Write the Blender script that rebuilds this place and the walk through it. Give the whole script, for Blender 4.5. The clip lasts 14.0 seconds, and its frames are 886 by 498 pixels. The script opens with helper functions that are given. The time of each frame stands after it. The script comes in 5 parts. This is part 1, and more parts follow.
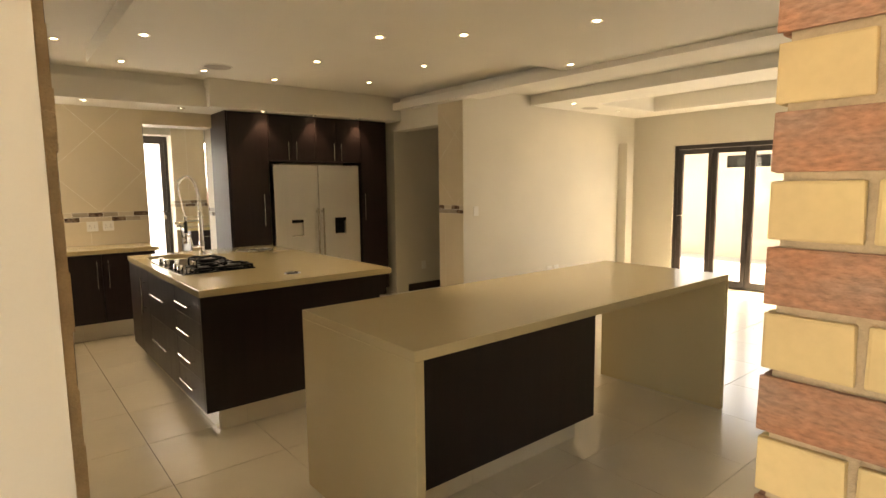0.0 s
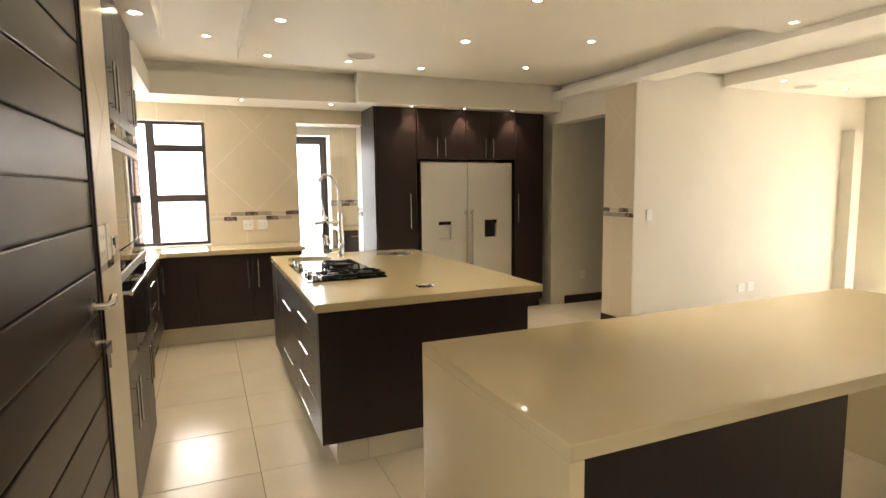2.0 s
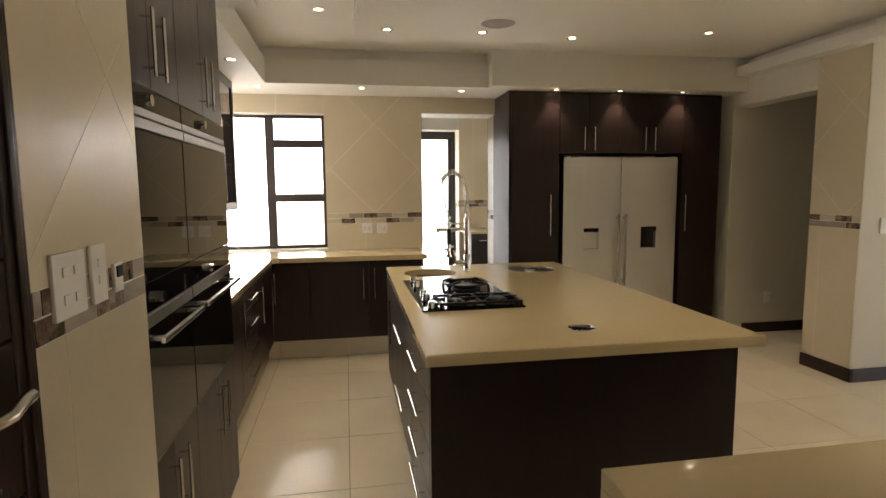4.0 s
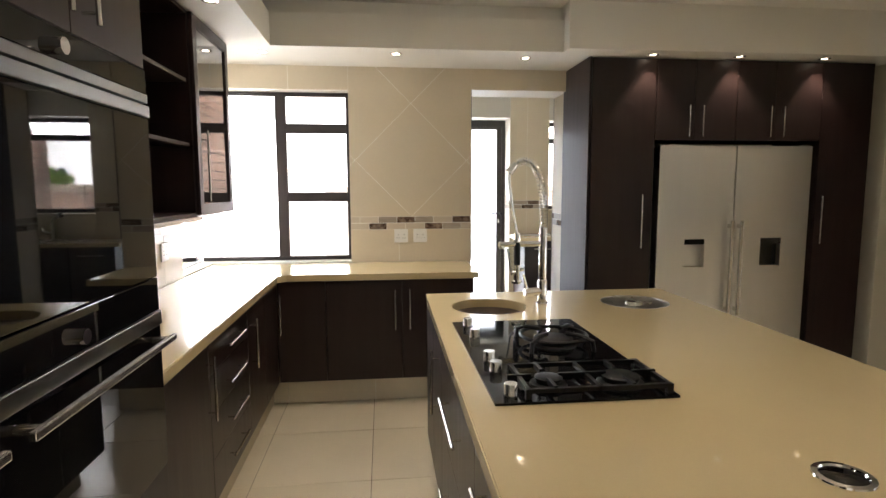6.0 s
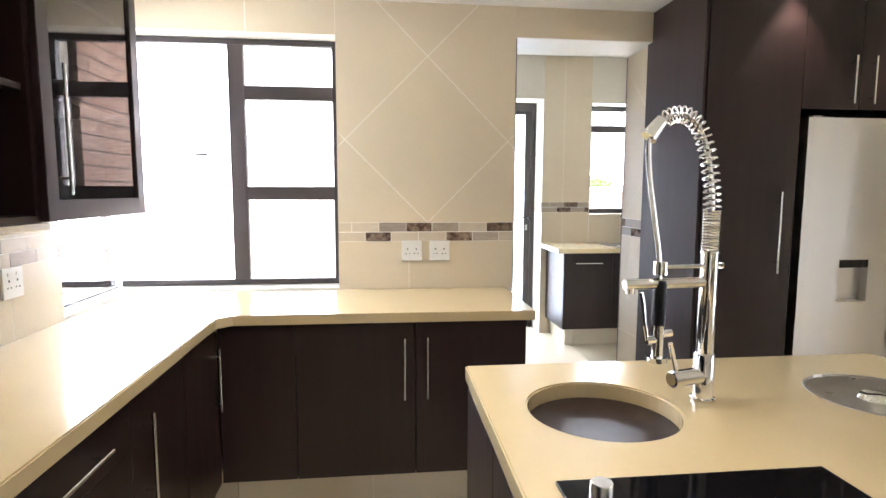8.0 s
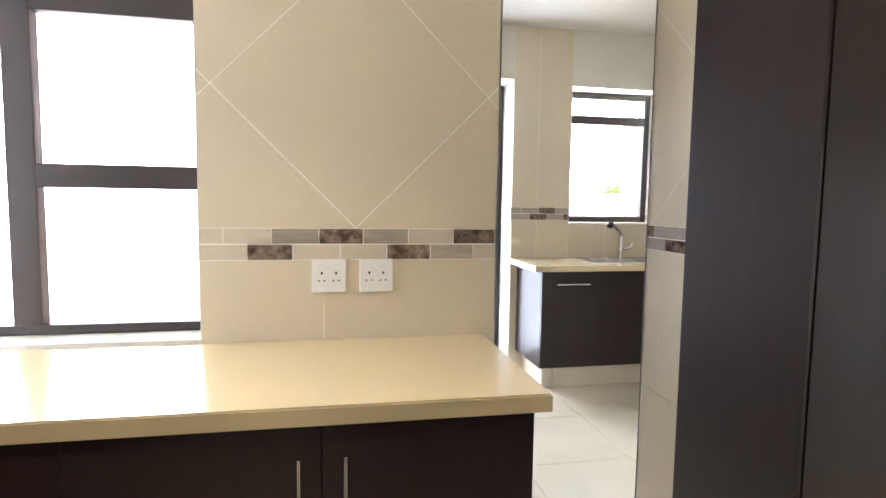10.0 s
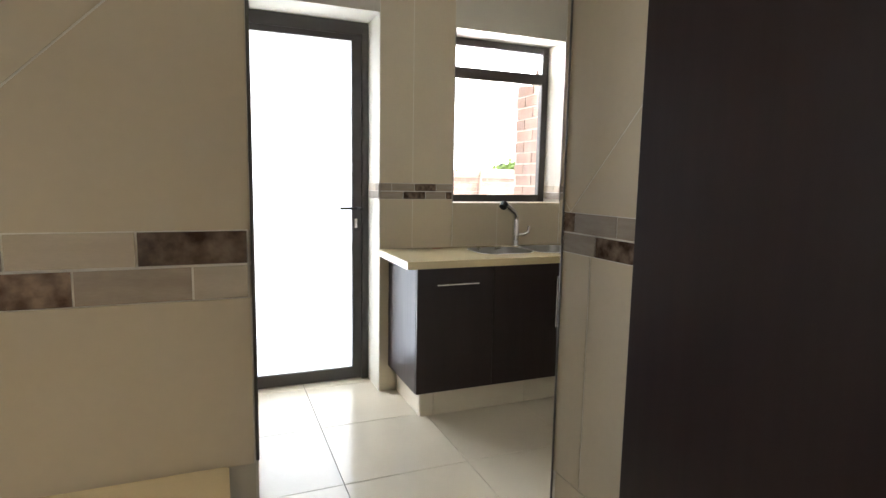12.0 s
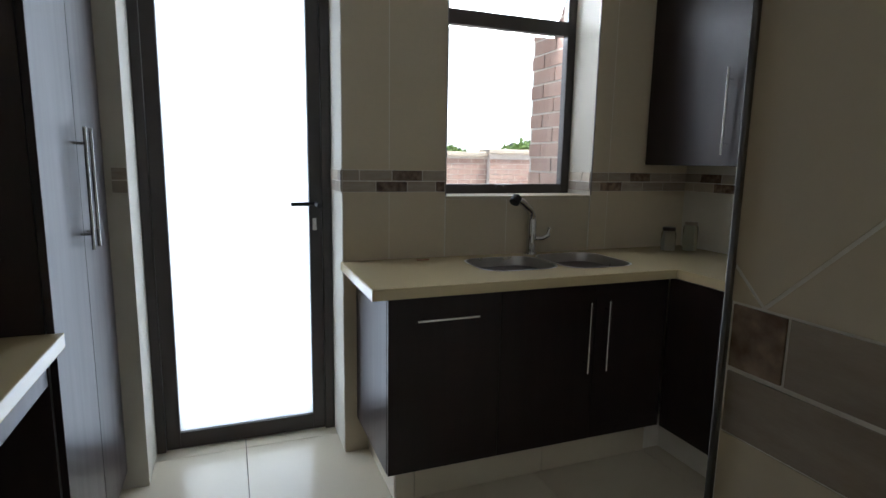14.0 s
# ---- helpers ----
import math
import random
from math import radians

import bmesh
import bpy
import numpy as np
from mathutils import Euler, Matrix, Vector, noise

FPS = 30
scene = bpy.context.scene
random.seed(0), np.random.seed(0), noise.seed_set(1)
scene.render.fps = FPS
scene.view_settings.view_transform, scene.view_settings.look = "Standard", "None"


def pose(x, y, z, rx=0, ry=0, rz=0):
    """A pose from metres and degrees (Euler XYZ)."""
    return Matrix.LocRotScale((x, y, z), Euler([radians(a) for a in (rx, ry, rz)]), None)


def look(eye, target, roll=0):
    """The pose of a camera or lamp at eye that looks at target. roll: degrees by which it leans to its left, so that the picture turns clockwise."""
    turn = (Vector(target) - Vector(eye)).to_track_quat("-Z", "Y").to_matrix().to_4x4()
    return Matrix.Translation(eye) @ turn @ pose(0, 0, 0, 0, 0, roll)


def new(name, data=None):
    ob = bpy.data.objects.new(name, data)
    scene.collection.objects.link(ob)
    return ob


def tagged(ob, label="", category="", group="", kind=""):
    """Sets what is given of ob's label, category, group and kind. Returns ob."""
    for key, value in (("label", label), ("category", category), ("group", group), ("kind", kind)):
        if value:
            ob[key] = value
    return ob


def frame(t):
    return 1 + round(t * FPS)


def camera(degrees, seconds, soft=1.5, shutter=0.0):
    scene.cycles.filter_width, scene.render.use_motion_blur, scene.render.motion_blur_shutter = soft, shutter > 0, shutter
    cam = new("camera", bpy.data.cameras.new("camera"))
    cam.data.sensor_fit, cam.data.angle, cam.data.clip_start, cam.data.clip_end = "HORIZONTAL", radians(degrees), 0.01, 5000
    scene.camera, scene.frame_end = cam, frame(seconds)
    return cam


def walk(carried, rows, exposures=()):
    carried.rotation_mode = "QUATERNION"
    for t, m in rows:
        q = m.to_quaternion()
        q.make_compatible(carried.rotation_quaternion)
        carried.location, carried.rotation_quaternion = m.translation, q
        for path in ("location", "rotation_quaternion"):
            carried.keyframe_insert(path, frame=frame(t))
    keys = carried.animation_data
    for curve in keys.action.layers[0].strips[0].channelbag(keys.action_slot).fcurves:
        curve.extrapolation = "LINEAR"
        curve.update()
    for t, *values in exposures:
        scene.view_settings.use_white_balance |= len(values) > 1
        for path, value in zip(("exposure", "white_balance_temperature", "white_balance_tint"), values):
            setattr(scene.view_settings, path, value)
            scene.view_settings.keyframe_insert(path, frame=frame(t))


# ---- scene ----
cam = camera(77.5, 14.0)
PATH = [
    (0, (0.584, 0.799, 1.509), (1.842, 2.336, 1.281), -0.7),
    (0.5, (0.708, 0.949, 1.516), (1.888, 2.548, 1.286), -0.7),
    (1, (0.815, 1.115, 1.509), (1.898, 2.781, 1.282), -0.7),
    (1.5, (0.926, 1.255, 1.506), (1.873, 3.003, 1.282), -0.6),
    (2, (1.008, 1.39, 1.493), (1.788, 3.218, 1.274), -0.7),
    (2.5, (1.065, 1.574, 1.511), (1.691, 3.46, 1.292), -0.5),
    (3, (1.125, 1.76, 1.517), (1.642, 3.679, 1.297), -0.6),
    (3.5, (1.194, 2.004, 1.508), (1.61, 3.948, 1.289), -0.6),
    (4, (1.219, 2.273, 1.502), (1.561, 4.232, 1.283), -0.5),
    (4.2, (1.229, 2.369, 1.502), (1.546, 4.332, 1.286), -0.4),
    (6.5, (1.279, 3.783, 1.484), (1.488, 5.76, 1.263), -0.1),
    (7, (1.243, 4.118, 1.48), (1.451, 6.095, 1.26), 0.1),
    (7.5, (1.248, 4.458, 1.461), (1.456, 6.436, 1.244), 0.1),
    (10, (1.42, 5.94, 1.353), (1.82, 7.893, 1.187), 0.8),
    (10.5, (1.474, 6.18, 1.356), (2.014, 8.098, 1.181), 0.8),
    (10.8, (1.488, 6.385, 1.358), (2.172, 8.254, 1.167), 0.9),
    (11, (1.59, 6.436, 1.359), (2.237, 8.318, 1.165), 0.8),
    (11.5, (1.741, 6.627, 1.347), (2.452, 8.485, 1.142), 0.8),
    (12, (1.916, 6.859, 1.343), (2.667, 8.697, 1.1), 1),
    (12.5, (2.102, 7.107, 1.359), (2.853, 8.939, 1.076), 0.8),
    (13, (2.245, 7.327, 1.358), (2.988, 9.159, 1.055), 0.9),
    (13.5, (2.335, 7.528, 1.361), (3.055, 9.368, 1.051), 0.9),
    (14, (2.371, 7.723, 1.371), (3.087, 9.564, 1.057), 1),
]
EXPOSURES = [(0.0, 2.52, 9200, 15), (0.5, 2.72, 8700, 14), (1.5, 3.08, 7500, 13), (2.0, 3.22, 7300, 13), (2.5, 3.0, 7400, 13), (3.0, 2.82, 7500, 13), (3.5, 2.6, 7500, 13), (4.0, 2.36, 7300, 14),
             (6.5, 2.85, 6300, 13), (7.5, 3.35, 5950, 14), (10.5, 3.1, 5900, 14), (11.0, 2.82, 6450, 14), (12.0, 2.12, 6350, 12), (12.5, 1.45, 5900, 10), (13.0, 0.88, 5800, 9), (13.5, 0.78, 5750, 9), (14.0, 0.86, 5700, 9)]
walk(cam, [(t, look(eye, target, roll)) for t, eye, target, roll in PATH], EXPOSURES)

# ---- world, sun, large lights ----
world = bpy.data.worlds.new("world")
scene.world = world
world.use_nodes = True
sky = world.node_tree.nodes.new("ShaderNodeTexSky")
sky.sky_type, sky.sun_disc = "NISHITA", False
SUN_ELEV, SUN_ROT = 66.0, 128.0
sky.sun_elevation, sky.sun_rotation = radians(SUN_ELEV), radians(SUN_ROT)
sky.air_density, sky.dust_density = 1.2, 3.0
background = world.node_tree.nodes["Background"]
background.inputs["Strength"].default_value = 0.15
world.node_tree.links.new(sky.outputs["Color"], background.inputs["Color"])

sun = new("sun", bpy.data.lights.new("sun", "SUN"))
sun.data.energy, sun.data.angle, sun.data.color = 4.5, radians(3.0), (1.0, 0.95, 0.87)
sun.matrix_world = look((math.sin(radians(SUN_ROT)) * 10, math.cos(radians(SUN_ROT)) * 10, 10 * math.tan(radians(SUN_ELEV))), (0, 0, 0))


def window_light(name, eye, target, width, height, watts):
    """Sky light that enters by a window's opening."""
    ob = new(name, bpy.data.lights.new(name, "AREA"))
    ob.data.shape, ob.data.size, ob.data.size_y = "RECTANGLE", width, height
    ob.data.energy, ob.data.color = watts, (0.96, 0.98, 1.0)
    ob.matrix_world = look(eye, target)
    return ob


window_light("daylight_window", (0.24, 7.97, 1.57), (0.24, 4, 1.57), 0.46, 1.25, 3.0)
window_light("daylight_corner_window", (-0.20, 7.37, 1.57), (4, 7.37, 1.57), 0.53, 1.25, 2.1)
window_light("daylight_folding_door", (8.60, 3.52, 1.02), (4, 3.52, 0.9), 2.95, 1.9, 4.2).data.color = (0.86, 0.94, 1.0)
window_light("daylight_scullery_door", (2.42, 10.497, 1.15), (2.42, 4, 1.15), 0.64, 2.1, 4.0)
window_light("daylight_scullery_window", (3.73, 10.47, 2.15), (3.6, 8.0, 0.6), 0.72, 0.22, 3.6)


# ---- materials ----
def material(name, colour, rough=0.5, metal=0.0, spots=0.0, scale=6.0, fine=0.0, fine_scale=120.0, bump=0.0, stretch=(1, 1, 1),
             second=None, random_tone=0.0, coat=0.0, spec=0.5, rough_vary=0.0, coat_rough=0.05):
    """A surface with broad stains, fine grain and a little relief, at real-world size."""
    m = bpy.data.materials.new(name)
    m.use_nodes = True
    nodes, links = m.node_tree.nodes, m.node_tree.links
    b = nodes["Principled BSDF"]
    b.inputs["Roughness"].default_value, b.inputs["Metallic"].default_value = rough, metal
    b.inputs["Coat Weight"].default_value, b.inputs["Specular IOR Level"].default_value = coat, spec
    b.inputs["Coat Roughness"].default_value = coat_rough
    geo = nodes.new("ShaderNodeNewGeometry")
    mapping = nodes.new("ShaderNodeMapping")
    mapping.inputs["Scale"].default_value = stretch
    links.new(geo.outputs["Position"], mapping.inputs["Vector"])
    big, small = nodes.new("ShaderNodeTexNoise"), nodes.new("ShaderNodeTexNoise")
    big.inputs["Scale"].default_value, small.inputs["Scale"].default_value = scale, fine_scale
    big.inputs["Detail"].default_value, small.inputs["Detail"].default_value = 5, 3
    for n in (big, small):
        links.new(mapping.outputs["Vector"], n.inputs["Vector"])
    mix = nodes.new("ShaderNodeMix")
    mix.data_type = "RGBA"
    other = second or tuple(c * (1 - spots) for c in colour)
    mix.inputs["A"].default_value, mix.inputs["B"].default_value = (*colour, 1), (*other, 1)
    ramp = nodes.new("ShaderNodeMapRange")
    ramp.inputs["From Min"].default_value, ramp.inputs["From Max"].default_value = 0.35, 0.68
    links.new(big.outputs["Fac"], ramp.inputs["Value"])
    links.new(ramp.outputs["Result"], mix.inputs["Factor"])
    tone = nodes.new("ShaderNodeMath")
    tone.operation = "MULTIPLY_ADD"
    tone.inputs[1].default_value, tone.inputs[2].default_value = 2 * fine, 1 - fine
    links.new(small.outputs["Fac"], tone.inputs[0])
    last = tone.outputs[0]
    if random_tone:
        info, step = nodes.new("ShaderNodeObjectInfo"), nodes.new("ShaderNodeMath")
        step.operation = "MULTIPLY_ADD"
        step.inputs[1].default_value, step.inputs[2].default_value = random_tone, 1 - random_tone / 2
        links.new(info.outputs["Random"], step.inputs[0])
        times = nodes.new("ShaderNodeMath")
        times.operation = "MULTIPLY"
        links.new(last, times.inputs[0])
        links.new(step.outputs[0], times.inputs[1])
        last = times.outputs[0]
    scaled = nodes.new("ShaderNodeVectorMath")
    scaled.operation = "SCALE"
    links.new(mix.outputs["Result"], scaled.inputs[0])
    links.new(last, scaled.inputs["Scale"])
    links.new(scaled.outputs["Vector"], b.inputs["Base Color"])
    if rough_vary:
        rr = nodes.new("ShaderNodeMapRange")
        rr.inputs["To Min"].default_value, rr.inputs["To Max"].default_value = max(0.02, rough - rough_vary), rough + rough_vary
        links.new(big.outputs["Fac"], rr.inputs["Value"])
        links.new(rr.outputs["Result"], b.inputs["Roughness"])
    if bump:
        bn = nodes.new("ShaderNodeBump")
        bn.inputs["Strength"].default_value, bn.inputs["Distance"].default_value = bump, 0.004
        links.new(small.outputs["Fac"], bn.inputs["Height"])
        links.new(bn.outputs["Normal"], b.inputs["Normal"])
    return m


def glass_material(name, tint=(1, 1, 1), rough=0.0, ior=1.45):
    m = bpy.data.materials.new(name)
    m.use_nodes = True
    b = m.node_tree.nodes["Principled BSDF"]
    b.inputs["Base Color"].default_value = (*tint, 1)
    b.inputs["Transmission Weight"].default_value, b.inputs["Roughness"].default_value = 1.0, rough
    b.inputs["IOR"].default_value = ior
    return m


def lamp_material(name, colour, strength):
    m = bpy.data.materials.new(name)
    m.use_nodes = True
    b = m.node_tree.nodes["Principled BSDF"]
    b.inputs["Emission Color"].default_value, b.inputs["Emission Strength"].default_value = (*colour, 1), strength
    return m


PAINT = material("cream_wall_paint", (0.70, 0.66, 0.57), 0.55, spots=0.05, scale=1.6, fine=0.02, fine_scale=220, bump=0.05)
CEIL = material("white_ceiling_paint", (0.80, 0.77, 0.70), 0.7, spots=0.03, scale=1.2, fine=0.01, bump=0.03)
WALLTILE = material("beige_glazed_wall_tile", (0.66, 0.57, 0.42), 0.30, spots=0.04, scale=2.5, fine=0.03, fine_scale=60, random_tone=0.03, rough_vary=0.04)
GROUT = material("pale_wall_grout", (0.90, 0.87, 0.80), 0.8, spots=0.08, scale=9, fine=0.04)
FLOORTILE = material("cream_polished_floor_tile", (0.80, 0.715, 0.56), 0.20, spots=0.07, scale=2.2, fine=0.02, fine_scale=90, random_tone=0.05, rough_vary=0.06, coat=0.4, coat_rough=0.17)
FLOORGROUT = material("brown_floor_grout", (0.20, 0.15, 0.11), 0.9, spots=0.3, scale=12)
DARKWOOD = material("dark_wenge_board", (0.026, 0.0142, 0.0132), 0.34, second=(0.021, 0.0116, 0.0108), scale=3, fine=0.08, fine_scale=26,
                    stretch=(9, 9, 0.7), bump=0.012, rough_vary=0.05, spec=0.36)
DOORWOOD = material("dark_stained_timber", (0.030, 0.014, 0.010), 0.30, second=(0.023, 0.011, 0.008), scale=2.5, fine=0.10, fine_scale=30,
                    stretch=(9, 0.8, 9), bump=0.04, rough_vary=0.03, spec=0.35)
STONE = material("cream_engineered_stone", (0.62, 0.505, 0.295), 0.20, spots=0.04, scale=2.5, fine=0.05, fine_scale=420, rough_vary=0.04, coat=0.45, coat_rough=0.025)
STEEL = material("brushed_steel", (0.76, 0.745, 0.73), 0.31, 1.0, spots=0.03, scale=2, fine=0.03, fine_scale=160, stretch=(5, 5, 0.25), rough_vary=0.012)
CHROME = material("chrome", (0.80, 0.80, 0.80), 0.06, 1.0, spots=0.02)
SATIN = material("satin_steel_bar", (0.66, 0.65, 0.63), 0.24, 1.0, spots=0.05, fine=0.03)
SINKSTEEL = material("worn_sink_steel", (0.52, 0.50, 0.47), 0.30, 1.0, spots=0.12, scale=14, fine=0.05, rough_vary=0.1)
BLACKGLASS = material("black_appliance_glass", (0.006, 0.006, 0.007), 0.02, spots=0.1, spec=0.4, rough_vary=0.008)
HOBGLASS = material("black_hob_glass", (0.005, 0.005, 0.006), 0.05, spots=0.1, spec=0.22, rough_vary=0.01)
DARKSTEEL = material("dark_oven_steel", (0.22, 0.21, 0.20), 0.30, 1.0, spots=0.06, scale=3, fine=0.04, fine_scale=160, stretch=(5, 0.25, 5), rough_vary=0.05)
IRON = material("black_cast_iron", (0.008, 0.008, 0.009), 0.40, spots=0.3, scale=30, fine=0.1, bump=0.15, spec=0.3)
ALU = material("dark_bronze_aluminium", (0.045, 0.036, 0.034), 0.38, spots=0.1, scale=5, fine=0.04)
PLASTIC = material("white_switch_plastic", (0.80, 0.79, 0.75), 0.3, spots=0.03, fine=0.01)
DARKHOLE = material("dark_slot", (0.01, 0.01, 0.01), 0.7, spots=0.2)
BRICKRED = material("red_clay_brick", (0.43, 0.20, 0.115), 0.9, second=(0.33, 0.21, 0.15), scale=16, fine=0.6, fine_scale=150, stretch=(1, 0.5, 1.3), bump=1.0, random_tone=0.25)
BRICKYEL = material("yellow_clay_brick", (0.62, 0.47, 0.24), 0.8, second=(0.56, 0.41, 0.22), scale=6, fine=0.08, fine_scale=60, bump=0.25, random_tone=0.12)
BRICKOUT = material("brown_face_brick", (0.44, 0.28, 0.21), 0.85, second=(0.54, 0.39, 0.31), scale=5, fine=0.2, fine_scale=60, bump=0.4, random_tone=0.3)
MORTAR = material("buff_mortar", (0.56, 0.43, 0.28), 0.95, spots=0.25, scale=14, fine=0.15, fine_scale=200, bump=0.6)
# Mortar with the shade of the joints put into its colour.
SHADEMORTAR = material("shade_darkened_mortar", (0.17, 0.13, 0.11), 0.95, spots=0.25, scale=14, fine=0.15, fine_scale=200, bump=0.6)
PALEMORTAR = material("pale_mortar", (0.80, 0.74, 0.66), 0.95, spots=0.2, scale=14, fine=0.12, fine_scale=200, bump=0.5)
MARBLE = material("dark_brown_marble", (0.07, 0.038, 0.025), 0.12, second=(0.30, 0.22, 0.16), scale=34, fine=0.35, fine_scale=90, random_tone=0.5)
TRAVER = material("taupe_travertine", (0.32, 0.26, 0.20), 0.3, second=(0.41, 0.345, 0.275), scale=12, fine=0.1, stretch=(1, 1, 5), random_tone=0.25)
CREAMST = material("cream_travertine", (0.60, 0.52, 0.41), 0.3, second=(0.54, 0.46, 0.35), scale=12, fine=0.08, stretch=(1, 1, 5), random_tone=0.12)
GLASS = glass_material("window_glass")
CABGLASS = glass_material("cabinet_glass", (0.45, 0.43, 0.45), 0.0, 1.08)
CABMIRROR = glass_material("end_cabinet_glass", (0.5, 0.48, 0.5), 0.0, 1.75)
LED = lamp_material("lit_downlight_lens", (1.0, 0.86, 0.62), 12.0)
DIMLED = lamp_material("lit_bulkhead_lens", (1.0, 0.86, 0.62), 3.0)
PAVING = material("outdoor_concrete_paving", (0.46, 0.42, 0.36), 0.9, spots=0.2, scale=1.5, fine=0.12, bump=0.3)
PLASTER = material("sand_plastered_garden_wall", (0.62, 0.54, 0.42), 0.9, spots=0.12, scale=1.1, fine=0.06, bump=0.2)
ROOF = material("grey_roof_tile", (0.24, 0.22, 0.21), 0.8, spots=0.3, scale=8, fine=0.2)
LEAF = material("garden_leaf", (0.12, 0.20, 0.045), 0.6, second=(0.19, 0.27, 0.06), scale=3, fine=0.2, fine_scale=20)
PINE = material("dark_conifer_leaf", (0.08, 0.11, 0.07), 0.7, second=(0.12, 0.15, 0.10), scale=2, fine=0.2, fine_scale=20)
BARK = material("grey_bark", (0.16, 0.12, 0.09), 0.9, spots=0.3, scale=12, fine=0.2, bump=0.6)
FROST = bpy.data.materials.new("frosted_glass")
FROST.use_nodes = True
_n, _l = FROST.node_tree.nodes, FROST.node_tree.links
_t, _m = _n.new("ShaderNodeBsdfTranslucent"), _n.new("ShaderNodeMixShader")
_t.inputs["Color"].default_value = (0.93, 0.96, 0.98, 1)
_n["Principled BSDF"].inputs["Base Color"].default_value = (0.8, 0.84, 0.86, 1)
_n["Principled BSDF"].inputs["Roughness"].default_value = 0.3
_m.inputs["Fac"].default_value = 0.15
_l.new(_t.outputs[0], _m.inputs[1])
_l.new(_n["Principled BSDF"].outputs[0], _m.inputs[2])
_l.new(_m.outputs[0], _n["Material Output"].inputs["Surface"])


# ---- builders ----
def origin_of(ob):
    at = Vector((0, 0, 0))
    while ob is not None:
        at += ob.location
        ob = ob.parent
    return at


def finish(bm, smooth=False):
    bmesh.ops.recalc_face_normals(bm, faces=bm.faces)
    if smooth:
        for f in bm.faces:
            f.smooth = True
        for e in bm.edges:
            e.smooth = len(e.link_faces) == 2 and e.calc_face_angle(0) < 0.7
    return bm


def part(name, bm, mat, parent=None, label="", smooth=False):
    """One mesh object in world coordinates, under a thing or a part."""
    finish(bm, smooth)
    if parent is not None:
        bmesh.ops.translate(bm, verts=bm.verts, vec=-origin_of(parent))
    me = bpy.data.meshes.new(name)
    bm.to_mesh(me)
    bm.free()
    me.materials.append(mat)
    ob = new(name, me)
    ob.parent = parent
    return tagged(ob, label) if label else ob


def thing(name, at, label, category, group="", kind=""):
    ob = new(name)
    ob.empty_display_size = 0.05
    ob.location = at
    return tagged(ob, label, category, group, kind)


def piece(name, bm, mat, label, category, kind="structure", smooth=False):
    return tagged(part(name, bm, mat, None, "", smooth), label, category, "", kind)


def add_box(bm, x0, y0, z0, x1, y1, z1, bevel=0.0):
    vs = [bm.verts.new((x, y, z)) for x in (x0, x1) for y in (y0, y1) for z in (z0, z1)]
    fs = [bm.faces.new([vs[i] for i in f]) for f in
          ((0, 1, 3, 2), (4, 6, 7, 5), (0, 4, 5, 1), (2, 3, 7, 6), (0, 2, 6, 4), (1, 5, 7, 3))]
    if bevel:
        edges = list({e for f in fs for e in f.edges})
        bmesh.ops.bevel(bm, geom=edges, offset=bevel, segments=2, affect="EDGES", profile=0.6)
    return bm


def box(x0, y0, z0, x1, y1, z1, bevel=0.0):
    return add_box(bmesh.new(), min(x0, x1), min(y0, y1), min(z0, z1), max(x0, x1), max(y0, y1), max(z0, z1), bevel)


def boxes(*rows, bevel=0.0):
    bm = bmesh.new()
    for r in rows:
        add_box(bm, *r, bevel=0)
    if bevel:
        bmesh.ops.bevel(bm, geom=list(bm.edges), offset=bevel, segments=2, affect="EDGES", profile=0.6)
    return bm


def add_rod(bm, p, q, r, n=12, r2=None):
    p, q = Vector(p), Vector(q)
    turn = (q - p).to_track_quat("Z", "Y").to_matrix().to_4x4()
    bmesh.ops.create_cone(bm, cap_ends=True, segments=n, radius1=r, radius2=r if r2 is None else r2, depth=(q - p).length,
                          matrix=Matrix.Translation((p + q) / 2) @ turn)
    return bm


def rods(*rows, n=12):
    bm = bmesh.new()
    for p, q, r in rows:
        add_rod(bm, p, q, r, n)
    return bm


def add_tube(bm, points, r, n=8):
    """A round bar bent along points."""
    pts = [Vector(p) for p in points]
    rings, up = [], None
    for i, p in enumerate(pts):
        d = (pts[min(i + 1, len(pts) - 1)] - pts[max(i - 1, 0)]).normalized()
        if up is None:
            up = d.orthogonal().normalized()
        up = (up - d * up.dot(d)).normalized()
        side = d.cross(up)
        rings.append([bm.verts.new(p + r * (math.cos(a) * up + math.sin(a) * side)) for a in (2 * math.pi * k / n for k in range(n))])
    for a, b in zip(rings, rings[1:]):
        for k in range(n):
            bm.faces.new((a[k], a[(k + 1) % n], b[(k + 1) % n], b[k]))
    bm.faces.new(rings[0][::-1])
    bm.faces.new(rings[-1])
    return bm


def lathe(centre, profile, n=40):
    """A turned shape: (radius, height) pairs round an upright axis."""
    bm, rings = bmesh.new(), []
    for r, z in profile:
        rings.append([bm.verts.new((centre[0] + r * math.cos(a), centre[1] + r * math.sin(a), centre[2] + z)) for a in (2 * math.pi * k / n for k in range(n))])
    for a, b in zip(rings, rings[1:]):
        for k in range(n):
            bm.faces.new((a[k], a[(k + 1) % n], b[(k + 1) % n], b[k]))
    bmesh.ops.recalc_face_normals(bm, faces=bm.faces)
    return bm


